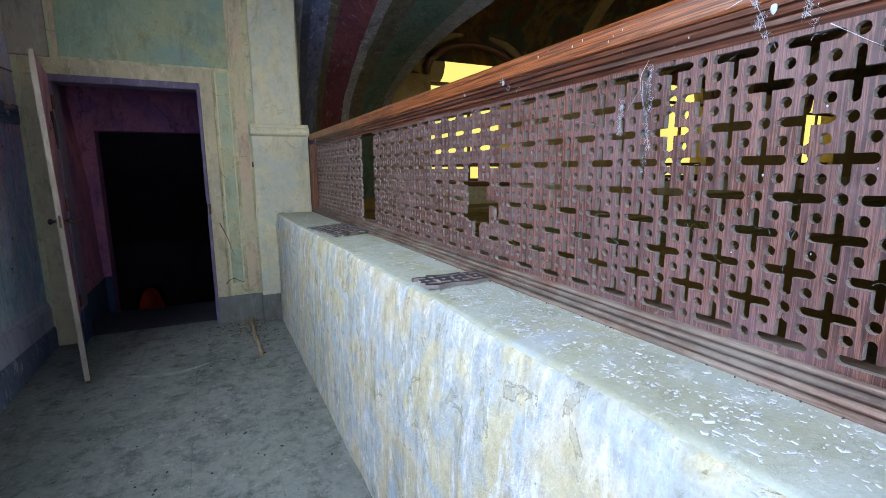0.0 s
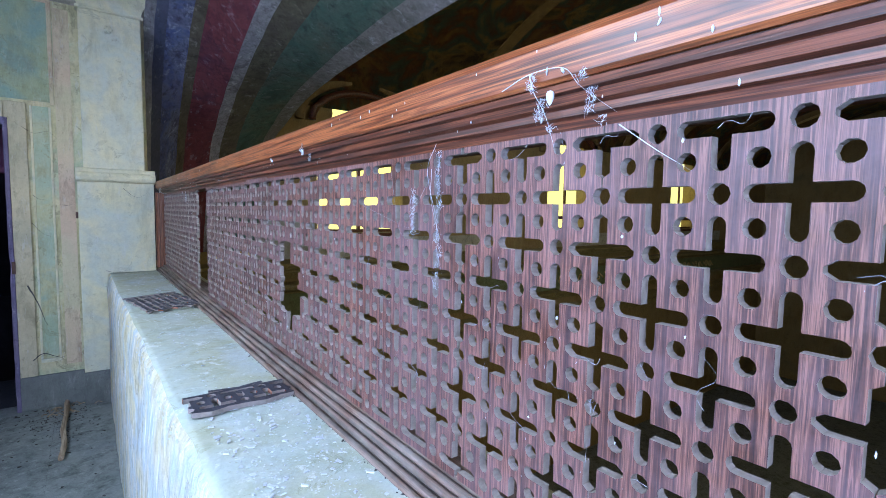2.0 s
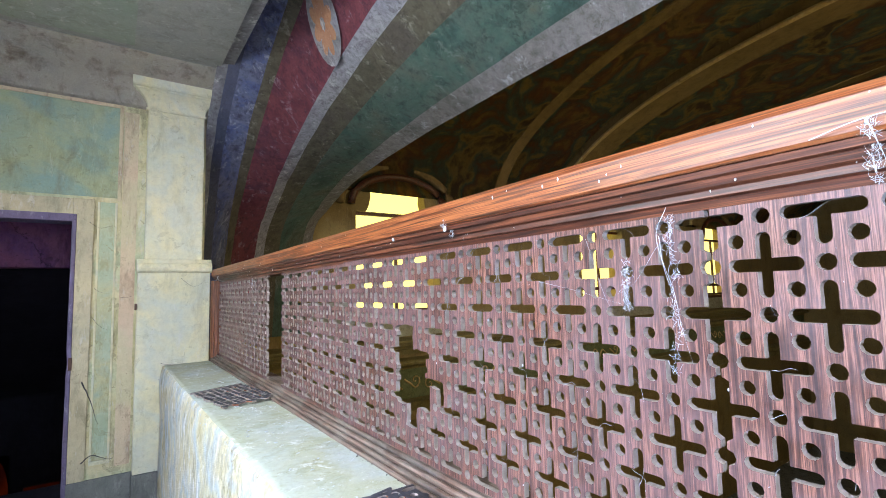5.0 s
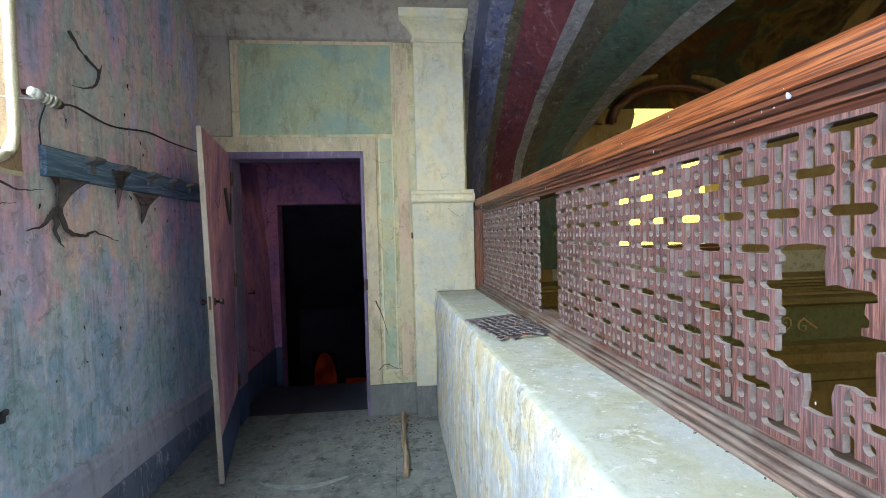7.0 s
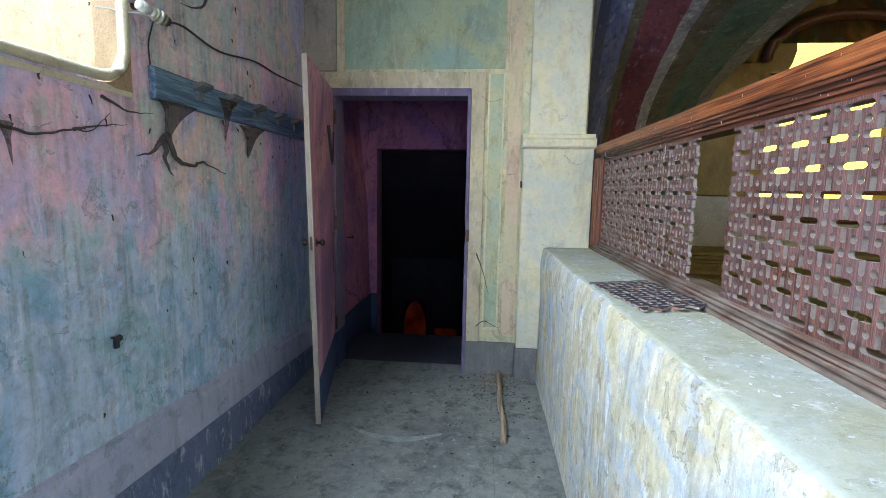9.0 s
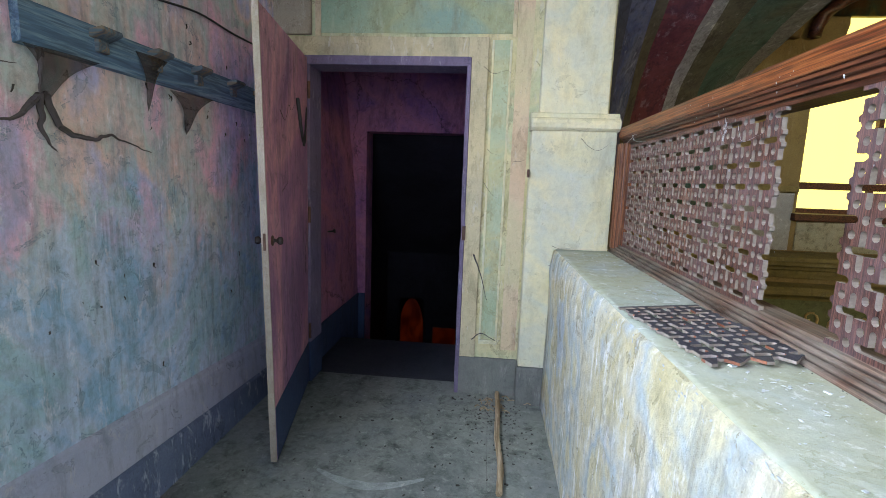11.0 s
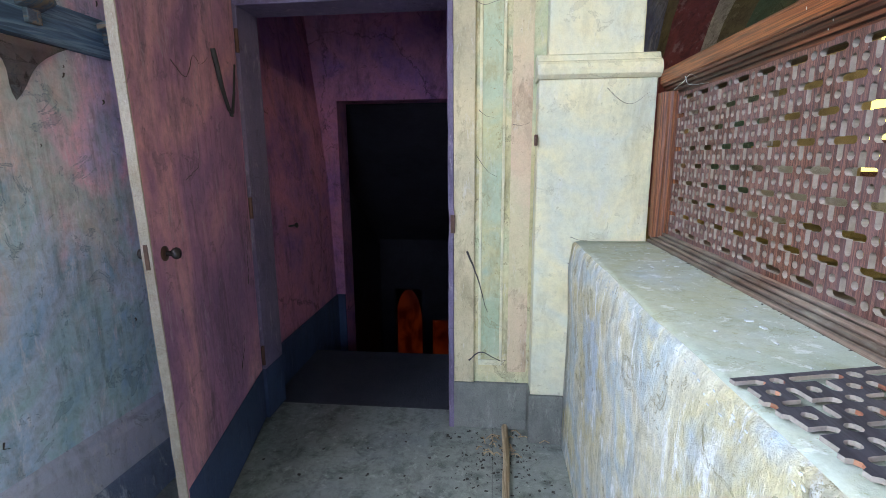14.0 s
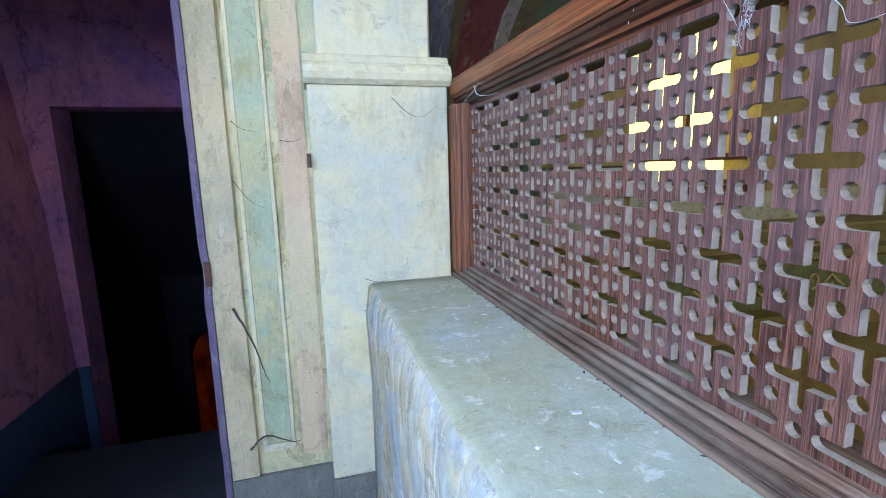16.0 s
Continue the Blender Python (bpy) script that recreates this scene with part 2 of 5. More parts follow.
M_floor = plaster("dusty_grey_stone_floor", [(0.175, 0.195, 0.19), (0.28, 0.3, 0.28), (0.22, 0.24, 0.255)], stain=(0.06, 0.065, 0.065), flake=(0.46, 0.48, 0.45), big=1.6, streak=0, flakes=0.4, rough=0.7, relief=0.002, stained=0.9, grit=0.15, mottle=0.32)
M_purple = plaster("mauve_painted_plaster", [(0.18, 0.08, 0.27), (0.32, 0.14, 0.38), (0.52, 0.2, 0.34), (0.3, 0.14, 0.4)], stain=(0.08, 0.04, 0.1), flake=(0.34, 0.22, 0.36), big=1.6, flakes=0.25, stained=0.7, cracks=1.2, grit=0.08, mottle=0.25, chips=0.8)
# Landing stone: the shadow of threshold and door is put into this darker colour.
M_landing = plaster("shaded_stone_landing", [(0.03, 0.035, 0.055), (0.055, 0.06, 0.085)], stain=(0.014, 0.017, 0.025), flake=(0.12, 0.125, 0.15), big=2, streak=0, flakes=0.2, rough=0.7)
M_purpdado = plaster("dark_blue_dado", [(0.03, 0.05, 0.13), (0.05, 0.085, 0.2)], stain=(0.01, 0.015, 0.04), flake=(0.14, 0.18, 0.3), big=2, flakes=0.2)
# Stairwell plaster: the lack of light there is put into a near-black colour.
M_dark = plaster("gloom_dark_stair_plaster", [(0.02, 0.018, 0.03), (0.045, 0.04, 0.06)], stain=(0.015, 0.015, 0.02), flake=(0.09, 0.08, 0.1), big=2, flakes=0.15)
M_leaf = plaster("peeling_mauve_door_paint", [(0.2, 0.1, 0.23), (0.4, 0.19, 0.34), (0.72, 0.36, 0.44), (0.44, 0.21, 0.38), (0.3, 0.16, 0.32)], stain=(0.14, 0.09, 0.15), flake=(0.54, 0.4, 0.5), big=1.5, flakes=0.35, rough=0.6, relief=0.004, stained=0.75, grit=0.06, soft=0.15, mottle=0.25, drip=0.6, runs=0.35, chips=0.8)
M_leafedge = plaster("chipped_cream_door_edge", [(0.34, 0.28, 0.2), (0.5, 0.45, 0.38)], stain=(0.25, 0.16, 0.12), big=4, flakes=0.3)
M_lilac = plaster("lilac_painted_frame", [(0.16, 0.13, 0.24), (0.24, 0.19, 0.33)], stain=(0.09, 0.07, 0.14), flake=(0.5, 0.46, 0.56), big=3, flakes=0.35, rough=0.6, chips=0.8)
M_rail = wood("red_brown_varnished_wood", (0.03, 0.008, 0.003), (0.22, 0.055, 0.014), (0.42, 0.14, 0.04), 1, rough=0.34, size=80, stretch=0.02)
M_raildark = wood("dark_moulded_wood", (0.016, 0.006, 0.003), (0.1, 0.028, 0.012), (0.22, 0.07, 0.028), 1, rough=0.42, size=80, stretch=0.02)
M_sillwood = wood("dusty_moulded_wood", (0.035, 0.018, 0.012), (0.13, 0.066, 0.042), (0.25, 0.15, 0.11), 1, rough=0.7, dust=0.6, dustcol=(0.24, 0.215, 0.18), size=46, stretch=0.03)
M_post = wood("red_brown_post_wood", (0.05, 0.016, 0.007), (0.16, 0.052, 0.018), (0.3, 0.11, 0.04), 2, rough=0.45, size=70, stretch=0.02)
M_lat = wood("dusty_red_brown_lattice_wood", (0.012, 0.004, 0.003), (0.098, 0.036, 0.022), (0.27, 0.125, 0.085), 2, rough=0.42, dust=0.38, dustcol=(0.21, 0.145, 0.165), size=170, stretch=0.028)
M_lat.node_tree.nodes["Principled BSDF"].inputs["Specular IOR Level"].default_value = 0.32
# Dusty raw wood, made paler to hold the light caught by hole sides.
M_latcut = plain("pale_dusty_lit_cut_wood", (0.3, 0.26, 0.23), 0.85, vary=0.5, scale=70)
M_piececut = wood("orange_brown_cut_wood", (0.12, 0.045, 0.025), (0.26, 0.1, 0.055), (0.42, 0.22, 0.14), 1, rough=0.8, size=14)
M_rack = wood("faded_blue_painted_wood", (0.05, 0.09, 0.16), (0.1, 0.18, 0.29), (0.2, 0.3, 0.4), 1, rough=0.7)
M_pegwood = wood("rusty_peg_wood", (0.06, 0.08, 0.12), (0.14, 0.2, 0.26), (0.3, 0.22, 0.14), 0, rough=0.7)
M_stick = wood("pale_dry_stick_wood", (0.2, 0.14, 0.08), (0.36, 0.27, 0.17), (0.5, 0.4, 0.28), 1, rough=0.8)
M_web = plain("dusty_grey_cobweb", (0.085, 0.075, 0.08), 0.95)
M_websheet = plain("translucent_brown_cobweb", (0.12, 0.1, 0.09), 0.95)
M_websheet.node_tree.nodes["Principled BSDF"].inputs["Alpha"].default_value = 0.72
M_webwhite = plain("white_cobweb_silk", (0.5, 0.53, 0.58), 0.9)
M_webgrey = plain("grey_cobweb_silk", (0.32, 0.32, 0.35), 0.9)
M_cable = plain("black_cable", (0.03, 0.03, 0.035), 0.6)
M_porcelain = plain("grubby_white_porcelain", (0.5, 0.52, 0.48), 0.3, vary=0.6, scale=60)
M_ribcoat = plain("olive_brown_glaze", (0.2, 0.2, 0.12), 0.4, vary=0.5)
M_iron = plain("rusty_iron", (0.14, 0.08, 0.06), 0.55, 0.7, vary=0.6)
M_knob = plain("dark_glazed_knob", (0.05, 0.04, 0.04), 0.25, 0.3)
M_flakes = plain("white_paint_flakes", (0.58, 0.61, 0.64), 0.8)
M_dirt = plain("dark_dirt_crumbs", (0.06, 0.055, 0.05), 0.95, vary=0.5, scale=90)
M_embr = plaster("pale_window_reveal", [(0.36, 0.23, 0.14), (0.46, 0.34, 0.2), (0.4, 0.25, 0.18)], stain=(0.2, 0.12, 0.06), flake=(0.6, 0.5, 0.36), big=3, chips=0.9)
M_sillrim = plaster("pale_yellow_worn_sill", [(0.7, 0.64, 0.4), (0.8, 0.76, 0.58)], stain=(0.5, 0.44, 0.22), big=4)
M_sky = glow("bright_hazy_sky", (0.97, 1.0, 0.98), 2.6)
M_yellow = glow("bright_yellow_daylight", (1.0, 0.83, 0.17), 1.9)
M_orange = glow("orange_daylight", (1.0, 0.07, 0.002), 0.022)
nt = M_orange.node_tree
glare = ramp(nt, noise_node(nt, mapped(nt, (1, 1, 0.5)), 7, 4, 0.6).outputs[0], [(0.38, (0.25, 0.008, 0.0)), (0.62, (1.0, 0.1, 0.003))])
nt.links.new(glare.outputs[0], nt.nodes["Principled BSDF"].inputs["Emission Color"])
M_nave = plaster("ochre_nave_plaster", [(0.26, 0.17, 0.05), (0.36, 0.26, 0.09), (0.24, 0.19, 0.08)], stain=(0.14, 0.09, 0.04), flake=(0.5, 0.42, 0.22), big=1.0, flakes=0.2)
M_vault = plaster("ochre_frescoed_vault", [(0.14, 0.1, 0.03), (0.36, 0.2, 0.05), (0.22, 0.09, 0.035), (0.11, 0.15, 0.09), (0.42, 0.27, 0.07), (0.12, 0.07, 0.03)], stain=(0.06, 0.05, 0.03), flake=(0.4, 0.3, 0.14), big=1.5, streak=0, flakes=0.2, stained=0.6, soft=0.2)
M_cornice = plaster("olive_gilt_cornice", [(0.24, 0.19, 0.06), (0.34, 0.27, 0.09)], stain=(0.1, 0.08, 0.04), flake=(0.5, 0.44, 0.22), big=2, flakes=0.2)
M_fblue = plaster("flaking_blue_fresco", [(0.06, 0.08, 0.22), (0.11, 0.14, 0.32), (0.2, 0.21, 0.32), (0.08, 0.08, 0.15)], stain=(0.05, 0.05, 0.08), flake=(0.45, 0.46, 0.56), big=4, flakes=0.5, grit=0.15, fine=11, stained=0.9, cracks=2.5, mottle=0.3, chips=0.9)
M_fgrey = plaster("pale_grey_fresco_band", [(0.28, 0.27, 0.28), (0.36, 0.35, 0.36), (0.22, 0.21, 0.23)], stain=(0.2, 0.18, 0.18), big=3, flakes=0.5, grit=0.3, fine=11, stained=0.9, cracks=2.5, mottle=0.3, chips=0.9)
M_fred = plaster("dull_red_fresco_band", [(0.12, 0.025, 0.04), (0.2, 0.05, 0.06), (0.1, 0.035, 0.06)], stain=(0.08, 0.025, 0.04), flake=(0.36, 0.25, 0.27), big=3.5, flakes=0.5, stained=0.9, grit=0.15, fine=11, cracks=2.5, mottle=0.3, chips=0.9)
M_fwhite = plaster("chipped_white_fresco_band", [(0.34, 0.33, 0.35), (0.46, 0.44, 0.45), (0.2, 0.18, 0.2)], stain=(0.16, 0.14, 0.14), big=6, flakes=0.5, grit=0.3, fine=11, stained=0.9, cracks=2.5, mottle=0.3, chips=0.9)
M_folive = plaster("olive_fresco_band", [(0.09, 0.08, 0.05), (0.15, 0.13, 0.08), (0.11, 0.09, 0.07)], stain=(0.06, 0.05, 0.035), flake=(0.4, 0.36, 0.28), big=3, flakes=0.4, grit=0.15, fine=11, stained=0.9, cracks=2.5, mottle=0.3, chips=0.9)
M_fteal = plaster("faded_teal_fresco", [(0.05, 0.1, 0.075), (0.09, 0.16, 0.12), (0.12, 0.16, 0.12), (0.14, 0.14, 0.09)], stain=(0.05, 0.07, 0.05), flake=(0.24, 0.28, 0.24), big=2.5, flakes=0.4, stained=0.9, grit=0.15, fine=11, cracks=2.5, mottle=0.3, soft=0.3, chips=0.9)
M_fedge = plaster("worn_stone_arch_edge", [(0.24, 0.22, 0.19), (0.32, 0.29, 0.26), (0.18, 0.17, 0.14)], stain=(0.15, 0.13, 0.1), flake=(0.58, 0.56, 0.54), big=4, flakes=0.5, grit=0.3, fine=11, stained=0.9, cracks=2.5, mottle=0.3, chips=0.9)
M_fdark = plaster("dark_blue_fresco_edge", [(0.07, 0.08, 0.13), (0.12, 0.13, 0.2)], stain=(0.04, 0.04, 0.05), flake=(0.35, 0.36, 0.42), big=4, flakes=0.3)
M_ceilgreen = plaster("faded_green_ceiling_field", [(0.36, 0.42, 0.33), (0.43, 0.47, 0.38), (0.42, 0.43, 0.37)], stain=(0.26, 0.26, 0.2), big=1.3, streak=0, grit=0.15)
M_olive = plaster("stained_olive_panel_paint", [(0.36, 0.34, 0.2), (0.5, 0.46, 0.3), (0.42, 0.42, 0.3)], stain=(0.14, 0.12, 0.06), flake=(0.6, 0.56, 0.42), big=3, flakes=0.4, streak=0, stained=0.8, chips=0.8)
M_frieze = plaster("dark_green_frieze_paint", [(0.14, 0.17, 0.06), (0.2, 0.22, 0.09), (0.15, 0.15, 0.06)], stain=(0.06, 0.06, 0.03), flake=(0.32, 0.3, 0.16), big=3, flakes=0.3, streak=0)
M_gilt = plaster("worn_gilt_moulding", [(0.5, 0.34, 0.1), (0.66, 0.48, 0.18)], stain=(0.2, 0.12, 0.04), flake=(0.7, 0.6, 0.36), big=6, flakes=0.3)
M_rib = plaster("tarnished_gilt_rib", [(0.2, 0.13, 0.04), (0.3, 0.2, 0.07)], stain=(0.08, 0.05, 0.02), flake=(0.42, 0.3, 0.1), big=2, flakes=0.3)
M_rosette = plaster("orange_painted_rosette", [(0.46, 0.2, 0.1), (0.56, 0.3, 0.16)], stain=(0.3, 0.14, 0.08), big=8)


# ---- mesh helpers ----
def mesh_of(name, bm, material, smooth=False):
    me = bpy.data.meshes.new(name)
    bmesh.ops.recalc_face_normals(bm, faces=bm.faces)
    bm.to_mesh(me)
    bm.free()
    for p in me.polygons:
        p.use_smooth = smooth
    for mt in (material if isinstance(material, (list, tuple)) else (material,)):
        me.materials.append(mt)
    return me


def part(name, bm, material, parent=None, label="", smooth=False):
    ob = new(name, mesh_of(name, bm, material, smooth))
    if parent:
        ob.parent = parent
        ob.matrix_parent_inverse = parent.matrix_world.inverted()
    if label:
        ob["label"] = label
    return ob


def setting(name, bm, material, label, category="", smooth=False):
    return tagged(part(name, bm, material, smooth=smooth), label, category or name.split("_")[0], kind="structure")


def thing(name, label, category, at=(0, 0, 0), group="", kind=""):
    ob = new(name)
    ob.empty_display_size = 0.05
    ob.matrix_world = Matrix.Translation(at)
    bpy.context.view_layer.update()
    return tagged(ob, label, category, group, kind)


def add_box(bm, lo, hi, bevel=0.0, rot=None, mat=0):
    lo, hi = Vector(lo), Vector(hi)
    mid, size = (lo + hi) / 2, hi - lo
    m = Matrix.Translation(mid) @ (rot or Matrix()) @ Matrix.Diagonal((*size, 1))
    got = bmesh.ops.create_cube(bm, size=1, matrix=m)
    faces = {f for v in got["verts"] for f in v.link_faces}
    for f in faces:
        f.material_index = mat
    if bevel:
        edges = {e for f in faces for e in f.edges}
        bmesh.ops.bevel(bm, geom=list(edges), offset=bevel, segments=2, affect='EDGES', profile=0.6)
    return bm


def box(lo, hi, bevel=0.0, rot=None):
    return add_box(bmesh.new(), lo, hi, bevel, rot)


def extrude_profile(pts, axis, a, b, bm=None):
    """A closed profile drawn out along an axis ('x' or 'y' or 'z') from a to b; pts are the other two coordinates in order."""
    bm = bm or bmesh.new()
    put = {'x': lambda p, t: (t, p[0], p[1]), 'y': lambda p, t: (p[0], t, p[1]), 'z': lambda p, t: (p[0], p[1], t)}[axis]
    ra = [bm.verts.new(put(p, a)) for p in pts]
    rb = [bm.verts.new(put(p, b)) for p in pts]
    n = len(pts)
    bm.faces.new(ra)
    bm.faces.new(rb[::-1])
    for i in range(n):
        bm.faces.new((ra[i], rb[i], rb[(i + 1) % n], ra[(i + 1) % n]))
    return bm


def rough_up(bm, amount, scale, seed=0.0):
    for v in bm.verts:
        v.co += noise.noise_vector(v.co * scale + Vector((seed, seed, seed))) * amount


def tube(points, radius, sides=6, bm=None, taper=1.0):
    """A thin bent rod through points."""
    bm = bm or bmesh.new()
    rings = []
    pts = [Vector(p) for p in points]
    for i, p in enumerate(pts):
        d = (pts[min(i + 1, len(pts) - 1)] - pts[max(i - 1, 0)]).normalized()
        u = d.orthogonal().normalized()
        w = d.cross(u)
        r = radius * (1 + (taper - 1) * i / max(1, len(pts) - 1))
        rings.append([bm.verts.new(p + r * (math.cos(a) * u + math.sin(a) * w)) for a in [2 * math.pi * k / sides for k in range(sides)]])
    for a, b in zip(rings, rings[1:]):
        for k in range(sides):
            bm.faces.new((a[k], a[(k + 1) % sides], b[(k + 1) % sides], b[k]))
    bm.faces.new(rings[0][::-1])
    bm.faces.new(rings[-1])
    return bm


def lathe(profile, centre, axis, sides=16):
    """Turned body: profile of (radius, along)."""
    bm = bmesh.new()
    d = Vector(axis).normalized()
    u = d.orthogonal().normalized()
    w = d.cross(u)
    rings = [[bm.verts.new(Vector(centre) + d * h + r * (math.cos(a) * u + math.sin(a) * w)) for a in [2 * math.pi * k / sides for k in range(sides)]] for r, h in profile]
    for a, b in zip(rings, rings[1:]):
        for k in range(sides):
            bm.faces.new((a[k], a[(k + 1) % sides], b[(k + 1) % sides], b[k]))
    bm.faces.new(rings[0][::-1])
    bm.faces.new(rings[-1])
    return bm


def spline(pts, n):
    """Smooth run of n steps through a few points (Catmull-Rom)."""
    pts = [Vector(p) for p in pts]
    ext = [2 * pts[0] - pts[1]] + pts + [2 * pts[-1] - pts[-2]]
    out = []
    for i in range(n + 1):
        u = i / n * (len(pts) - 1)
        k = min(int(u), len(pts) - 2)
        t = u - k
        a, b, c, d = ext[k:k + 4]
        out.append(0.5 * ((2 * b) + (c - a) * t + (2 * a - 5 * b + 4 * c - d) * t * t + (3 * b - a - 3 * c + d) * t ** 3))
    return out


def curve_sheet(loops, depth):
    """Mesh of a flat outline with holes, in its own x-y plane, with thickness."""
    cu = bpy.data.curves.new("outline", 'CURVE')
    cu.dimensions = '2D'
    cu.fill_mode = 'BOTH'
    cu.extrude = depth / 2
    for pts in loops:
        sp = cu.splines.new('POLY')
        sp.points.add(len(pts) - 1)
        for q, p in zip(sp.points, pts):
            q.co = (p[0], p[1], 0, 1)
        sp.use_cyclic_u = True
    ob = bpy.data.objects.new("outline", cu)
    scene.collection.objects.link(ob)
    me = bpy.data.meshes.new_from_object(ob.evaluated_get(bpy.context.evaluated_depsgraph_get()))
    bpy.data.objects.remove(ob)
    bpy.data.curves.remove(cu)
    bm = bmesh.new()
    bm.from_mesh(me)
    bmesh.ops.remove_doubles(bm, verts=bm.verts, dist=1e-5)
    bm.to_mesh(me)
    bm.free()
    for f in me.polygons:
        f.use_smooth = False
    return me


# ---- the gallery: floor, walls, ceiling ----
WEST, EAST_GRILLE, NORTH, SOUTH, CEIL = -1.2, 0.878, 4.49, -1.6, 3.16

bm = box((-1.3, SOUTH - 0.1, -0.25), (0.7, 4.62, -0.005))
floor = setting("floor", bm, M_dirt, "dusty grey stone floor with dirt and scuffs")

# window in the west wall: opening with a sloping sill and splayed sides
WY0, WY1, WZ0, WZ1 = 0.25, 2.77, 1.69, 2.98
bm = bmesh.new()
# The gap at y -1.15 to 0.05 is an added opening for fill.
add_box(bm, (WEST - 0.7, SOUTH - 0.1, -0.25), (WEST, -1.15, 3.4))
add_box(bm, (WEST - 0.7, 0.05, -0.25), (WEST, WY0, 3.4))
add_box(bm, (WEST - 0.7, -1.15, -0.25), (WEST, 0.05, 0.9))
add_box(bm, (WEST - 0.7, -1.15, 2.6), (WEST, 0.05, 3.4))
add_box(bm, (WEST - 0.7, WY1, -0.25), (WEST, 4.7, 3.4))
add_box(bm, (WEST - 0.7, WY0, -0.25), (WEST, WY1, WZ0 - 0.001))
add_box(bm, (WEST - 0.7, WY0, WZ1), (WEST, WY1, 3.4))
wall_w = setting("wall_west", bm, M_left, "washed blue and pink plaster wall with drips and stains", "wall")
bm = bmesh.new()
extrude_profile([(WEST - 0.66, WZ0 + 0.28), (WEST - 0.2, WZ0 + 0.06), (WEST + 0.006, WZ0 - 0.012), (WEST + 0.006, WZ0 - 0.03), (WEST - 0.66, WZ0 - 0.03)], 'y', WY0, WY1, bm)
sill = setting("window_sill", bm, M_sillrim, "pale worn sloping plaster window sill", "window sill")
bm = extrude_profile([(WEST - 0.66, WY1 - 0.3), (WEST - 0.25, WY1 - 0.11), (WEST - 0.08, WY1 - 0.06), (WEST + 0.006, WY1), (WEST - 0.66, WY1 + 0.004)], 'z', WZ0 - 0.02, WZ1)
setting("window_reveal", bm, M_embr, "pale pinkish splayed plaster window reveal", "window reveal", smooth=False)
bm = box((WEST - 1.2, -2.6, 0.5), (WEST - 1.15, WY1 + 1.5, 4.5))
setting("backdrop_west", bm, M_sky, "bright white sky outside the gallery window", "sky")
r0 = 0.13
fil = [(WY1 + 0.002, WZ0 - 0.02)] + [(WY1 - r0 + r0 * math.sin(math.pi / 2 * k / 8), WZ0 + r0 - r0 * math.cos(math.pi / 2 * k / 8)) for k in range(9)]
setting("window_corner", extrude_profile(fil, 'x', WEST - 0.3, WEST + 0.004), M_embr, "rounded plaster corner of the window opening", "window reveal")
edge = [(WEST - 0.006, WY0, WZ0 + 0.004), (WEST - 0.006, 1.5, WZ0 + 0.004)] + [(WEST - 0.006, y - 0.01, z + 0.02) for y, z in fil[1:]] + [(WEST - 0.006, WY1 - 0.01, WZ0 + 0.4), (WEST - 0.006, WY1 - 0.01, WZ1)]
rim = tube(edge, 0.02, 8)
rough_up(rim, 0.006, 22)
setting("window_rim", rim, M_sillrim, "worn pale yellow rounded rim of the window opening", "window rim", smooth=True)
win = thing("window_1", "old wooden window in the thick plaster wall", "window", (WEST - 0.6, 1.5, WZ0 + 0.25), kind="structure")
bm = bmesh.new()
for y in (WY0 + 0.02, 0.85, 1.45, 2.05, WY1 - 0.34):
    add_box(bm, (WEST - 0.63, y, WZ0 + 0.26), (WEST - 0.58, y + 0.04, WZ1))
for z in (WZ0 + 0.27, 2.45, WZ1 - 0.05):
    add_box(bm, (WEST - 0.628, WY0, z), (WEST - 0.582, WY1 - 0.3, z + 0.04))
part("window_frame", bm, M_buff, win)

# dado ledge and dark base paint on the west wall, climbing slightly away from the door
def lift_south(bm):
    for v in bm.verts:
        if v.co.z > 0.1:
            v.co.z += 0.046 * (3.9 - v.co.y)


bm = extrude_profile([(WEST, 0.02), (WEST + 0.022, 0.02), (WEST + 0.022, 0.33), (WEST + 0.012, 0.352), (WEST + 0.012, 0.372), (WEST, 0.385)], 'y', SOUTH, NORTH - 0.001)
lift_south(bm)
setting("dado_west", bm, M_ledge, "grey painted raised dado with a rounded ledge", "dado")
bm = extrude_profile([(WEST, 0.0), (WEST + 0.034, 0.0), (WEST + 0.034, 0.17), (WEST + 0.026, 0.185), (WEST, 0.185)], 'y', SOUTH, NORTH - 0.002)
lift_south(bm)
setting("baseboard", bm, M_dado, "dark blue chipped painted baseboard along the wall", "baseboard")

# south end closes the gallery
# The end opening and its glowing panel are added to let fill in.
bm = bmesh.new()
add_box(bm, (-1.9, SOUTH - 0.3, -0.25), (-0.45, SOUTH, 4.4))
add_box(bm, (0.95, SOUTH - 0.3, -0.25), (2.4, SOUTH, 4.4))
add_box(bm, (-0.45, SOUTH - 0.3, -0.25), (0.95, SOUTH, 0.85))
add_box(bm, (-0.45, SOUTH - 0.3, 2.65), (0.95, SOUTH, 4.4))
setting("wall_south", bm, M_left, "washed plaster end wall with an added opening for fill light", "wall")
setting("backdrop_south", box((-1.8, SOUTH - 0.9, 0.2), (1.3, SOUTH - 0.85, 3.4)), M_sky, "glowing panel added behind the end opening for fill light", "sky")

# north wall with the doorway
DX0, DX1, DZ = -1.03, -0.03, 2.05
bm = bmesh.new()
add_box(bm, (-1.9, NORTH, -0.25), (DX0, NORTH + 0.16, 3.5))
add_box(bm, (DX1, NORTH, -0.25), (0.79, NORTH + 0.16, 3.5))
add_box(bm, (DX0, NORTH, DZ), (DX1, NORTH + 0.16, 3.5))
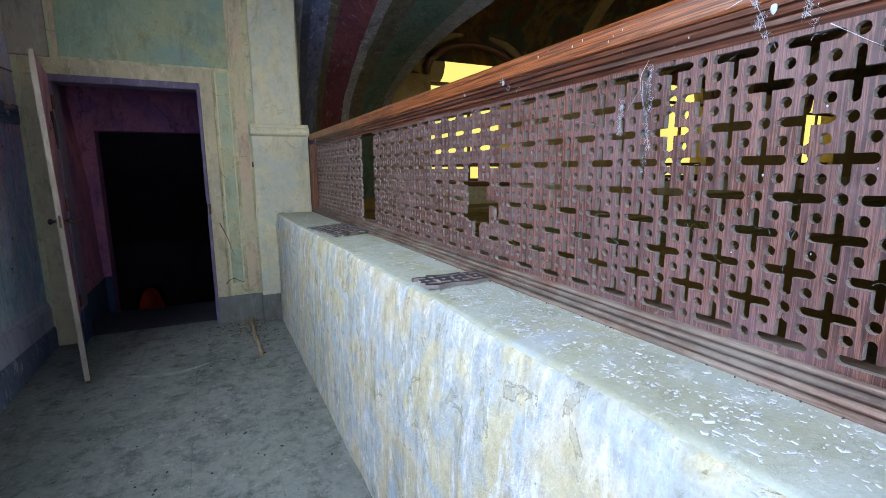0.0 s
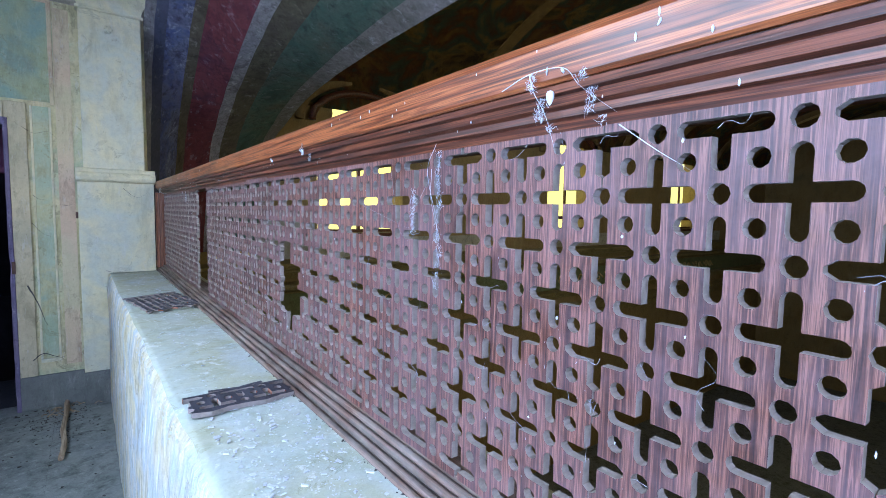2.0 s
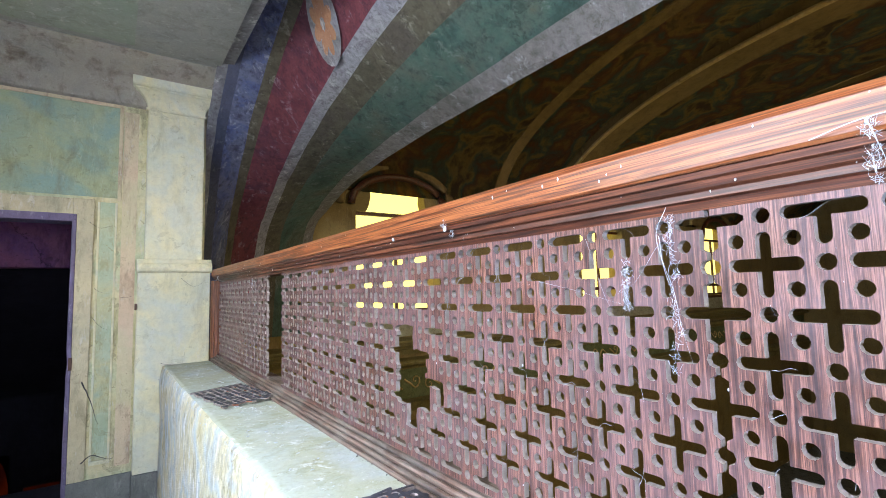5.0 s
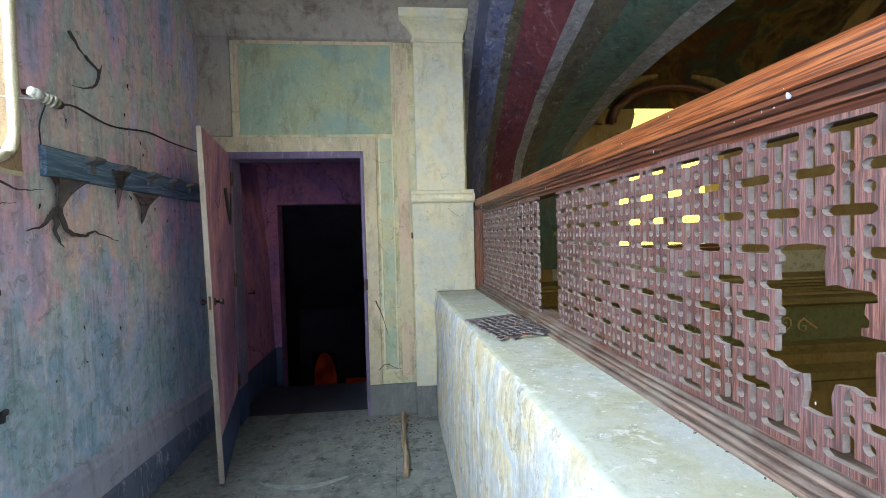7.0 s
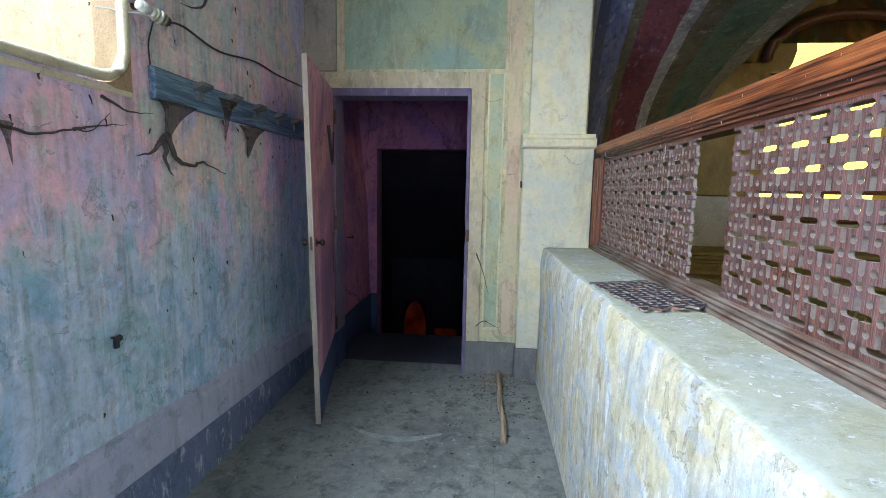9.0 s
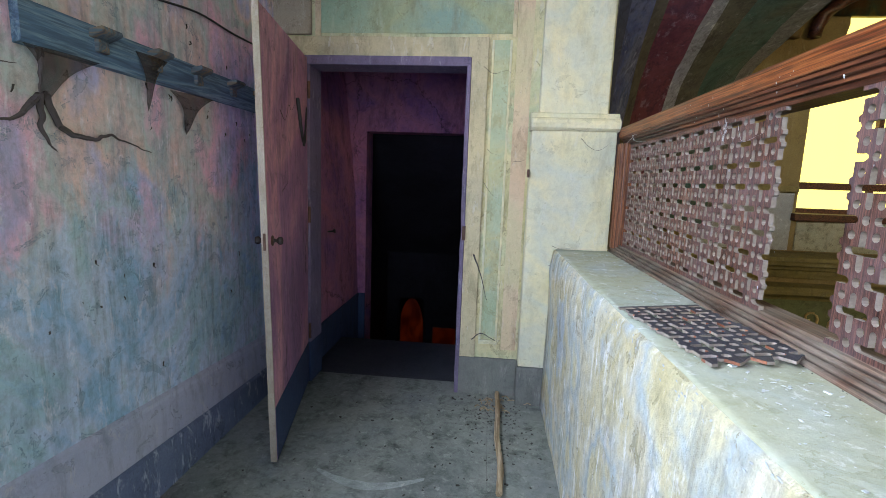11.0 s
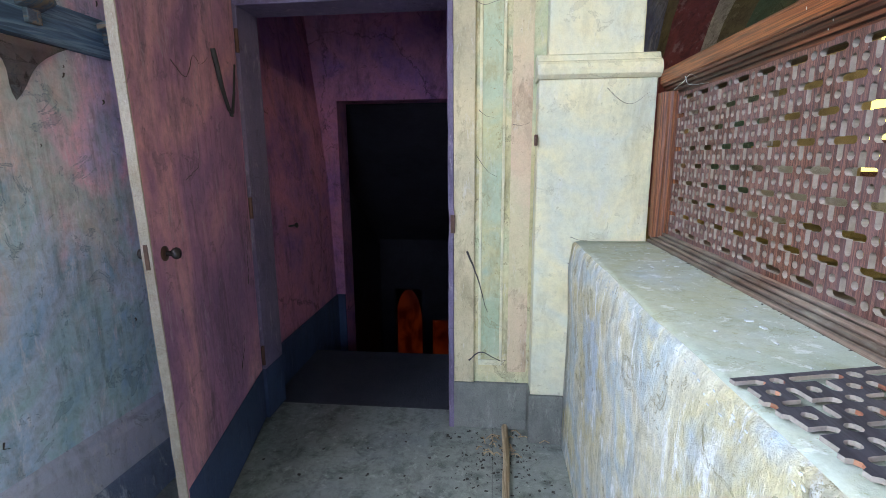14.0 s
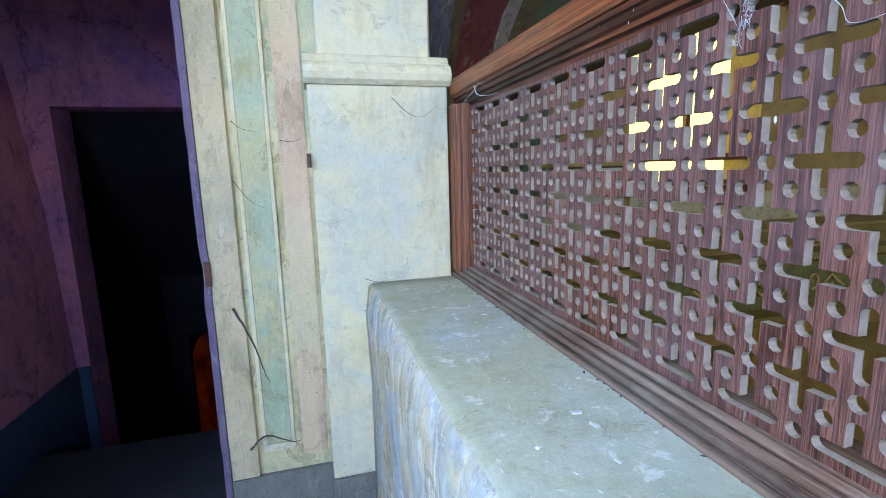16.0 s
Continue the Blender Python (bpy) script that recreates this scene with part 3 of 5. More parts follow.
wall_n = setting("wall_north", bm, M_end, "cream and green painted plaster wall with a doorway", "wall")
# painted surround of the door
bm = bmesh.new()
add_box(bm, (DX1, NORTH - 0.016, 0.242), (0.085, NORTH, 2.165), 0.004)
add_box(bm, (-1.16, NORTH - 0.016, DZ), (DX1 - 0.001, NORTH, 2.163), 0.004)
add_box(bm, (-1.16, NORTH - 0.016, 0.0), (DX0, NORTH, DZ - 0.001), 0.004)
setting("door_surround", bm, M_buff, "flat buff painted door surround, chipped at the edges", "door surround")
# panels painted on the wall
bm = box((-0.915, NORTH - 0.004, 2.185), (0.215, NORTH, 2.86))
setting("painted_panel", bm, M_green, "pale green painted panel above the doorway", "painted panel")
bm = bmesh.new()
add_box(bm, (-0.95, NORTH - 0.009, 2.166), (-0.915, NORTH, 2.875), 0.003)
add_box(bm, (0.215, NORTH - 0.009, 2.166), (0.24, NORTH, 2.875), 0.003)
add_box(bm, (-0.949, NORTH - 0.012, 2.86), (0.239, NORTH, 2.885), 0.003)
setting("panel_moulding", bm, M_peach, "thin raised peach plaster moulding round a painted panel", "moulding")
setting("painted_strip", box((0.118, NORTH - 0.005, 0.36), (0.205, NORTH, 2.15)), M_strip, "narrow pale green painted strip beside the doorway", "painted strip")
setting("painted_border", box((0.245, NORTH - 0.006, 0.3), (0.335, NORTH, 2.84)), M_peach, "faded peach painted border on the wall", "painted strip")
bm = bmesh.new()
add_box(bm, (0.104, NORTH - 0.008, 0.33), (0.117, NORTH, 2.15), 0.002)
add_box(bm, (0.206, NORTH - 0.008, 0.33), (0.219, NORTH, 2.15), 0.002)
add_box(bm, (0.104, NORTH - 0.0075, 0.33), (0.219, NORTH, 0.358), 0.002)
setting("strip_moulding", bm, M_pil, "thin pale plaster edging of a painted strip", "moulding")
setting("plinth_north", box((DX1 + 0.002, NORTH - 0.02, 0), (0.345, NORTH, 0.242), 0.004), M_plinth, "grey cement plinth at the wall foot", "plinth")
# corner strip of the wall at the window side
setting("corner_strip", box((-1.2, NORTH - 0.03, 2.17), (-0.97, NORTH, 3.1), 0.006), M_cove, "grey stained plaster strip in the wall corner", "trim")

# cove and ceiling
prof = [(NORTH, 2.885), (NORTH - 0.03, 2.9)] + [(p.x, p.y) for p in spline([(NORTH - 0.05, 2.93, 0), (4.33, 3.05, 0), (4.12, CEIL - 0.012, 0)], 8)] + [(4.1, CEIL), (NORTH, CEIL + 0.1)]
setting("ceiling_cove", extrude_profile(prof, 'x', WEST, 0.82), M_cove, "stained beige plaster cove under the ceiling", "cove", smooth=False)
setting("ceiling", box((-1.9, SOUTH - 0.2, CEIL), (0.82, NORTH + 0.1, CEIL + 0.2)), M_ceil, "grey lime washed gallery ceiling", "ceiling")
setting("ceiling_panel", box((-0.85, 0.5, CEIL - 0.008), (0.28, 4.02, CEIL)), M_ceilgreen, "pale green painted ceiling field", "painted panel")

# pilaster
pil = thing("pilaster", "ivory stucco pilaster with moulded band and capital", "pilaster", (0.58, 4.43, 0), kind="structure")
part("plinth", box((0.345, 4.362, 0), (0.82, NORTH, 0.242), 0.004), M_plinth, pil, "grey cement plinth")
part("lower_shaft", box((0.35, 4.372, 0.242), (0.818, NORTH, 1.64), 0.006), M_pil, pil)
part("band", extrude_profile([(NORTH, 1.64), (4.366, 1.64), (4.35, 1.655), (4.345, 1.675), (4.352, 1.695), (4.362, 1.706), (4.38, 1.712), (4.392, 1.735), (4.404, 1.742), (NORTH, 1.742)], 'x', 0.342, 0.828), M_pil, pil)
part("upper_shaft", box((0.388, 4.405, 1.735), (0.765, NORTH, 2.9), 0.006), M_pil, pil)
bm = bmesh.new()
rings = []
for o, z in ((-0.01, 2.855), (0.012, 2.857), (0.016, 2.866), (0.012, 2.876), (0.003, 2.88), (0.006, 2.905), (0.018, 2.932), (0.038, 2.958), (0.064, 2.98), (0.084, 2.99), (0.084, 3.0), (0.096, 3.003), (0.104, 3.016), (0.106, 3.085), (-0.01, 3.088)):
    rings.append([bm.verts.new(q) for q in ((0.388 - o, NORTH, z), (0.388 - o, 4.405 - o, z), (0.765 + o, 4.405 - o, z), (0.765 + o, NORTH, z))])
for a, b in zip(rings, rings[1:]):
    for k in range(4):
        bm.faces.new((a[k], a[(k + 1) % 4], b[(k + 1) % 4], b[k]))
part("capital", bm, M_pil, pil, "flared moulded capital")
bm = lathe([(0.004, 0.004), (0.012, 0.003), (0.016, 0.0), (0.02, -0.006)], (0.561, 4.404, 2.742), (0, -1, 0), 12)
for k in range(6):
    a = math.pi * k / 3
    bmesh.ops.create_icosphere(bm, subdivisions=1, radius=0.011, matrix=Matrix.Translation((0.561 + 0.022 * math.cos(a), 4.403, 2.742 + 0.022 * math.sin(a))) @ Matrix.Diagonal((1, 0.5, 1, 1)))
part("boss", bm, M_pil, pil, "small stucco flower boss", True)

# door lining, passage beyond
bm = bmesh.new()
add_box(bm, (DX0 - 0.001, NORTH - 0.024, 0), (DX0 + 0.05, NORTH + 0.17, DZ), 0.004)
add_box(bm, (DX0, NORTH - 0.026, DZ - 0.05), (DX1 + 0.012, NORTH + 0.17, DZ + 0.003), 0.004)
# the closing side: a thin chipped strip, worn back round the lock
worn = []
for i in range(46):
    z = DZ * i / 45
    w = noise.noise(Vector((2.2, 0, z * 8))) * 0.002 + noise.noise(Vector((5.1, 0, z * 25))) * 0.0015
    dent = 0.006 * math.exp(-((z - 1.03) / 0.06) ** 2)
    worn.append([bm.verts.new(q) for q in ((DX1 - 0.006 + w + dent, NORTH + 0.165, z), (DX1 - 0.008 + w + dent, NORTH - 0.018, z), (DX1 - 0.002 + w + dent, NORTH - 0.024, z), (DX1 + 0.016 + 0.6 * w + dent, NORTH - 0.024, z), (DX1 + 0.02, NORTH - 0.012, z), (DX1 + 0.02, NORTH + 0.165, z))])
for a, b in zip(worn, worn[1:]):
    for k in range(6):
        bm.faces.new((a[k], a[(k + 1) % 6], b[(k + 1) % 6], b[k]))
bm.faces.new(worn[0])
bm.faces.new(worn[-1][::-1])
door1 = setting("door_1", bm, M_lilac, "lilac painted wooden door frame, paint flaking", "door frame")
part("frame_foot", box((DX0 + 0.0005, NORTH - 0.027, 0), (DX0 + 0.053, NORTH + 0.172, 0.27), 0.003), M_purpdado, door1, "dark blue painted foot of the frame")
part("strike_plate", box((DX1 + 0.004, NORTH - 0.032, 0.985), (DX1 + 0.024, NORTH - 0.02, 1.07), 0.002), M_iron, door1, "rusty iron strike plate")

setting("threshold", box((-1.3, 4.535, -0.2), (0.34, 4.628, -0.0012)), M_floor, "worn grey stone threshold in the doorway", "threshold")
setting("floor_passage", box((-1.5, 4.63, -0.25), (0.6, 5.36, -0.004)), M_landing, "stone landing behind the doorway, shadow in its dark colour", "floor")
setting("wall_passage_west", extrude_profile([(-1.35, -2.6), (-1.07, -2.6), (-1.07, 0.26), (-1.1, 1.2), (-1.24, 2.6), (-1.35, 2.6)], 'y', NORTH + 0.162, 5.868), M_purple, "dark mauve plaster wall leaning in the passage", "wall")
setting("dado_passage", box((-1.07, NORTH + 0.164, -0.3), (-1.058, 5.86, 0.26), 0.002), M_purpdado, "dark blue painted dado of the passage", "dado")
bm = bmesh.new()
add_box(bm, (-1.4, 5.87, -2.6), (-1.0, 6.1, 2.7))
add_box(bm, (-1.0, 5.87, 1.755), (0.6, 6.1, 2.7))
setting("wall_passage_north", bm, M_purple, "mauve plaster wall over the stair opening", "wall")
setting("dado_stair", box((-1.058, 5.856, -0.3), (-1.0, 5.87, 0.26), 0.002), M_purpdado, "dark blue painted dado beside the stair", "dado")
setting("wall_passage_east", box((0.3, NORTH + 0.162, -2.6), (0.6, 9.3, 2.7)), M_dark, "plaster passage wall, gloom in its colour", "wall")
setting("ceiling_passage", box((-1.6, NORTH + 0.1, 2.42), (0.7, 6.1, 2.6)), M_purple, "dark mauve passage ceiling", "ceiling")
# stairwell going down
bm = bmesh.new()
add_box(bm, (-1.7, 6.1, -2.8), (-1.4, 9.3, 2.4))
setting("wall_stair_west", bm, M_dark, "stairwell wall, gloom in its colour", "wall")
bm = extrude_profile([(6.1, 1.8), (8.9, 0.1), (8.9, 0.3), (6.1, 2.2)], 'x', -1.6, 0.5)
setting("ceiling_stair", bm, M_dark, "sloping soffit over the stair, gloom in its colour", "ceiling")
# Three unseen slabs added to stop sky light leaking into the stairwell.
setting("wall_stair_end", box((-1.6, 9.1, -2.9), (0.9, 9.3, 2.7)), M_dark, "unseen end slab added to keep sky light out of the stairwell", "wall")
setting("ceiling_stairwell", box((-1.6, 6.1, 2.4), (0.9, 9.3, 2.6)), M_dark, "unseen top slab added to keep sky light out of the stairwell", "ceiling")
setting("floor_stair", box((-1.6, 5.3, -3.0), (0.9, 9.3, -2.85)), M_dark, "unseen base slab added to keep sky light out of the stairwell", "floor")
stair = thing("staircase", "stone staircase leading down from the landing, gloom in its colour", "stairs", (-0.35, 5.4, -0.18), kind="structure")
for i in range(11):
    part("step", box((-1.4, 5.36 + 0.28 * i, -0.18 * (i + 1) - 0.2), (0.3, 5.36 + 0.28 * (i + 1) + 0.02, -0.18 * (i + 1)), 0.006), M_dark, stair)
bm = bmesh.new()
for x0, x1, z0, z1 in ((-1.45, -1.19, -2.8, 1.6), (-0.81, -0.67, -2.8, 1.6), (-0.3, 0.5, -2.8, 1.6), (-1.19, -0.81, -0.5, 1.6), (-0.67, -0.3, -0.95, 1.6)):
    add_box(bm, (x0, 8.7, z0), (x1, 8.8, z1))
setting("wall_stair_north", bm, M_dark, "wall at the foot of the stair with openings, gloom in its colour", "wall")
arch = []
for k in range(13):
    a = math.pi * k / 12
    arch.append((-1.0 + 0.19 * math.cos(a), -1.0 + 0.5 * math.sin(a)))
bm = bmesh.new()
va = [bm.verts.new((x, 8.7, z)) for x, z in arch]
vt = [bm.verts.new((x, 8.7, -0.5)) for x, z in arch]
for k in range(12):
    if (va[k].co - vt[k].co).length > 1e-5 or (va[k + 1].co - vt[k + 1].co).length > 1e-5:
        bm.faces.new((va[k], va[k + 1], vt[k + 1], vt[k]))
bmesh.ops.solidify(bm, geom=bm.faces[:], thickness=0.09)
setting("stair_arch", bm, M_dark, "rounded head of an opening below the stair, gloom in its colour", "arch")
setting("backdrop_stair", box((-1.4, 8.98, -2.8), (0.4, 9.02, 0.2)), M_orange, "orange daylight beyond the foot of the stair", "daylight")

# ---- door leaf, standing open into the gallery ----
hinge = Vector((-1.005, NORTH - 0.04, 0))
swing = math.atan2(3.565 - hinge.y, -0.855 - hinge.x)
leaf = thing("door_leaf", "mauve painted wooden door standing open, paint peeling", "door", hinge)
leaf.matrix_world = Matrix.Translation(hinge) @ Matrix.Rotation(swing, 4, 'Z')
bpy.context.view_layer.update()


def local_part(name, bm, material, parent, label="", smooth=False):
    ob = new(name, mesh_of(name, bm, material, smooth))
    ob.parent = parent
    if label:
        ob["label"] = label
    return ob


LW = 0.905
leafbody = local_part("leaf", box((0.0, -0.014, 0.012), (LW - 0.008, 0.014, 2.035), 0.003), M_leaf, leaf)
strip = bmesh.new()
worn = []
for i in range(61):
    z = 0.012 + 2.024 * i / 60
    w = noise.noise(Vector((0, 3.1, z * 9))) * 0.003 + noise.noise(Vector((0, 7.7, z * 30))) * 0.0016
    worn.append([strip.verts.new(q) for q in ((LW - 0.0078, -0.0145, z), (LW - 0.001 + w, -0.014 - w * 0.3, z), (LW + w * 0.5, 0.0, z), (LW - 0.001 + w * 0.8, 0.014 + w * 0.3, z), (LW - 0.0078, 0.0145, z))])
for a, b in zip(worn, worn[1:]):
    for k in range(5):
        strip.faces.new((a[k], a[(k + 1) % 5], b[(k + 1) % 5], b[k]))
strip.faces.new(worn[0])
strip.faces.new(worn[-1][::-1])
local_part("edge_strip", strip, M_leafedge, leaf, "chipped cream painted door edge")
for s in (-1, 1):
    kn = local_part("knob", lathe([(0.014, 0), (0.008, 0.008), (0.008, 0.02), (0.016, 0.027), (0.019, 0.036), (0.015, 0.045), (0.005, 0.048)], (LW - 0.075, 0.014 * s, 1.045), (0, s, 0)), M_knob, leaf, "dark round door knob", True)
    part("rosette", lathe([(0.024, 0.0), (0.024, 0.003), (0.018, 0.006), (0.01, 0.007)], (LW - 0.075, 0.014 * s, 1.045), (0, s, 0), 14), M_iron, None, "rusty iron rosette", True).parent = kn
local_part("lock_plate", box((LW - 0.006, -0.006, 1.01), (LW + 0.0025, 0.006, 1.085), 0.001), M_iron, leaf, "rusty lock plate on the door edge")
for s0 in (-1, 1):
    local_part("kick_band", box((0.002, min(0.0142 * s0, 0.016 * s0), 0.013), (LW - 0.014, max(0.0142 * s0, 0.016 * s0), 0.275)), M_purpdado, leaf, "dark blue painted foot of the door")
for z in (0.3, 1.05, 1.8):
    local_part("hinge", lathe([(0.009, 0), (0.009, 0.1)], (0.0, 0.024, z), (0, 0, 1), 8), M_iron, leaf)
hook = [(0.275, 0.018, 1.757), (0.262, 0.024, 1.7), (0.235, 0.026, 1.62), (0.2, 0.026, 1.565), (0.145, 0.024, 1.512), (0.118, 0.024, 1.56), (0.08, 0.022, 1.64), (0.04, 0.018, 1.74)]
local_part("strap", tube(spline(hook, 22), 0.011, 6, None, 0.35), M_cable, leaf, "black strap hanging in a loop")
for run in ([(0.63, 0.0155, 1.645), (0.57, 0.016, 1.615), (0.52, 0.0155, 1.614), (0.46, 0.016, 1.69), (0.4, 0.0155, 1.675), (0.33, 0.015, 1.709)], [(0.62, 0.0155, 1.26), (0.56, 0.016, 1.285), (0.52, 0.0155, 1.3), (0.5, 0.015, 1.335)], [(0.3, 0.0155, 0.42), (0.25, 0.016, 0.48), (0.22, 0.0155, 0.56)], [(0.1, 0.0155, 0.75), (0.09, 0.016, 0.88), (0.06, 0.015, 0.95)]):
    local_part("paint_crack", tube([q + noise.noise_vector(q * 60) * 0.004 for q in spline(run, 28)], 0.0014, 5, None, 0.4), M_dirt, leaf, "dark crack in the peeling paint")

# the leaf is warped: its free corner has swung further in at the foot
for ob in leaf.children_recursive:
    for v in ob.data.vertices:
        v.co.y += 0.0455 * (v.co.x / LW) * (1 - v.co.z / 2.035)

# ---- parapet under the grille ----
bm = bmesh.new()
NSEG = 60
rings = []
for i in range(NSEG + 1):
    y = SOUTH + (4.372 - SOUTH) * i / NSEG
    xt = 0.563 - 0.0115 * y
    ring = [(0.498, -0.2), (0.5, 0.0), (0.503, 0.3), (0.508, 0.6), (xt - 0.014, 0.86), (xt - 0.006, 0.93), (xt, 0.956), (xt + 0.009, 0.967), (xt + 0.03, 0.97), (0.7, 0.971), (0.83, 0.972), (1.04, 0.972), (1.04, -3.6), (0.6, -3.6)]
    vs = []
    for k, (x, z) in enumerate(ring):
        wob = noise.noise(Vector((y * 3, z * 4, k))) * 0.006 + noise.noise(Vector((y * 14, z * 11, k + 9))) * 0.004
        vs.append(bm.verts.new((x + (wob if k < 8 else 0), y, z + (wob * 0.8 if 5 <= k < 9 else 0))))
    rings.append(vs)
for a, b in zip(rings, rings[1:]):
    for k in range(len(a)):
        f = bm.faces.new((a[k], a[(k + 1) % len(a)], b[(k + 1) % len(a)], b[k]))
        f.material_index = 1 if 7 <= k <= 10 else 0
bm.faces.new(rings[0])
bm.faces.new(rings[-1][::-1])
par = setting("parapet", bm, [M_par, M_partop], "thick flaking plaster parapet with a dusty ledge", "parapet", smooth=True)

# ---- grille: frame and pierced boards ----
grille = thing("wooden_grille", "red-brown wooden grille with pierced crosses and holes", "grille", (0.87, 1.4, 0.972))
GY0, GY1 = SOUTH, 4.372
capp = [(0.95, 1.6075), (0.832, 1.6075), (0.828, 1.612), (0.827, 1.65), (0.834, 1.662), (0.9, 1.668), (0.95, 1.662)]
part("top_rail", extrude_profile(capp, 'y', GY0, GY1), M_rail, grille, "varnished red-brown top rail")
mouldp = [(0.95, 1.56), (0.872, 1.56), (0.868, 1.572), (0.858, 1.574), (0.858, 1.583), (0.849, 1.586), (0.846, 1.596), (0.838, 1.598), (0.836, 1.607), (0.95, 1.607)]
part("moulding", extrude_profile(mouldp, 'y', GY0, GY1), M_raildark, grille, "dark stepped moulding under the rail")
sillp = [(0.95, 0.971), (0.822, 0.971)]
run, out = Vector((0.046, 0.05)).normalized(), Vector((-0.05, 0.046)).normalized()
for b in range(4):
    start = Vector((0.822, 0.973)) + run * (0.0168 * b)
    sillp += [tuple(start + run * (0.0138 * (1 - math.cos(math.pi * k / 6)) / 2) + out * (0.0065 * math.sin(math.pi * k / 6))) for k in range(7)]
    sillp += [tuple(start + run * 0.0143 - out * 0.006), tuple(start + run * 0.0162 - out * 0.006)]
sillp += [(0.874, 1.024), (0.95, 1.024)]
part("bottom_rail", extrude_profile(sillp, 'y', GY0, GY1), M_sillwood, grille, "dusty worn moulded bottom rail")
postp = [(0.822, 4.371), (0.822, 4.325), (0.832, 4.315), (0.842, 4.312), (0.846, 4.3), (0.858, 4.296), (0.862, 4.283), (0.9, 4.28), (0.95, 4.371)]
part("end_post", extrude_profile(postp, 'z', 1.0, 1.575), M_post, grille, "red-brown moulded end post")

PITCH, Y_0, Z_0, ARM, HALF, HOLE = 0.0626, 0.192, 1.5425, 0.042, 0.0085, 0.0105
ROWS_J = 9


def cross_loop(y, z, up=True, down=True):
    a, h = ARM, HALF
    pts = []

    def cap(dx, dz):
        px, pz = -dz, dx
        for k in range(5):
            t = math.pi / 2 - math.pi * k / 4
            r = h
            pts.append((y + dx * (a - h) + dx * r * math.cos(t) - px * r * math.sin(t), z + dz * (a - h) + dz * r * math.cos(t) - pz * r * math.sin(t)))

    # counter-clockwise: east, north, west, south arms
    for dx, dz, on in ((1, 0, True), (0, 1, up), (-1, 0, True), (0, -1, down)):
        if on:
            ends = []
            px, pz = -dz, dx
            for k in range(7):
                t = -math.pi / 2 + math.pi * k / 6
                ends.append((y + dx * (a - h + h * math.cos(t)) + px * h * math.sin(t), z + dz * (a - h + h * math.cos(t)) + pz * h * math.sin(t)))
            pts.extend(ends)
            pts.append((y + dx * h + px * h, z + dz * h + pz * h))
        else:
            px, pz = -dz, dx
            pts.append((y + dx * h - px * h, z + dz * h - pz * h))
            pts.append((y + dx * h + px * h, z + dz * h + pz * h))
    return pts


def circle_loop(y, z, r=HOLE):
    return [(y + r * math.cos(2 * math.pi * k / 10), z + r * math.sin(2 * math.pi * k / 10)) for k in range(10)]


def row_z(j):
    return Z_0 - PITCH * j


BOT, TOP = 1.0, 1.6


def edge_run(k, side, bites=()):
    """Points down a board's edge at column k, from top to bottom, with the halves of the cut crosses and holes. side: +1 when the board lies at larger y."""
    y = Y_0 + PITCH * k + side * 0.0009
    pts = [(y, TOP)]
    for j in range(ROWS_J):
        z = row_z(j)
        if (k + j) % 2 == 0:
            h, a = HALF * 1.0, ARM
            if j:
                pts += [(y, z + a), (y + side * h, z + a - h * 0.6), (y + side * h, z + h)]
            else:
                pts += [(y, z + h)]
            pts += [(y + side * (a - h), z + h), (y + side * a, z + h * 0.3), (y + side * a, z - h * 0.3), (y + side * (a - h), z - h)]
            if j < ROWS_J - 1:
                pts += [(y + side * h, z - h), (y + side * h, z - a + h * 0.6), (y, z - a)]
            else:
                pts += [(y, z - h)]
        else:
            for q in range(5):
                t = math.pi / 2 - math.pi * q / 4
                pts.append((y + side * HOLE * math.cos(t), z + HOLE * math.sin(t)))
    pts.append((y, BOT))
    return pts


def board_loops(k0, k1, broken=None):
    """Outline and holes of a board. broken: (side, top, bottom, run), a bite out of one long edge, listed from top to bottom."""
    left, right = edge_run(k0, 1), edge_run(k1, -1)
    if broken:
        side, zt, zb, run = broken
        bitten = left if side < 0 else right
        bitten = [p for p in bitten if p[1] > zt] + run + [p for p in bitten if p[1] < zb]
        left, right = (bitten, right) if side < 0 else (left, bitten)
    loops = [left + right[::-1]]

    def inside(y, z, r):
        """True when a hole of that reach keeps clear of the bite."""
        if not broken:
            return True
        for dy, dz in ((0, 0), (r, 0), (-r, 0), (0, r), (0, -r), (r * 0.6, 0), (-r * 0.6, 0), (0, r * 0.6), (0, -r * 0.6)):
            py, pz, odd = y + dy, z + dz, False
            for (ya, za), (yb, zb2) in zip(run, run[1:] + run[:1]):
                if (za > pz) != (zb2 > pz) and py < ya + (pz - za) / (zb2 - za) * (yb - ya):
                    odd = not odd
            if odd:
                return False
        return True
    for k in range(k0 + 1, k1):
        for j in range(ROWS_J):
            y, z = Y_0 + PITCH * k, row_z(j)
            if not inside(y, z, ARM - 0.002 if (k + j) % 2 == 0 else 0.009):
                continue
            loops.append(cross_loop(y, z, j > 0, j < ROWS_J - 1) if (k + j) % 2 == 0 else circle_loop(y, z))
    for k in range(k0, k1):
        for j in range(-1, ROWS_J):
            y, z = Y_0 + PITCH * (k + 0.5), row_z(j + 0.5)
            if j < 0:
                continue
            if z > BOT + 0.02 and inside(y, z, 0.009):
                loops.append(circle_loop(y, z, 0.0098))
    return loops


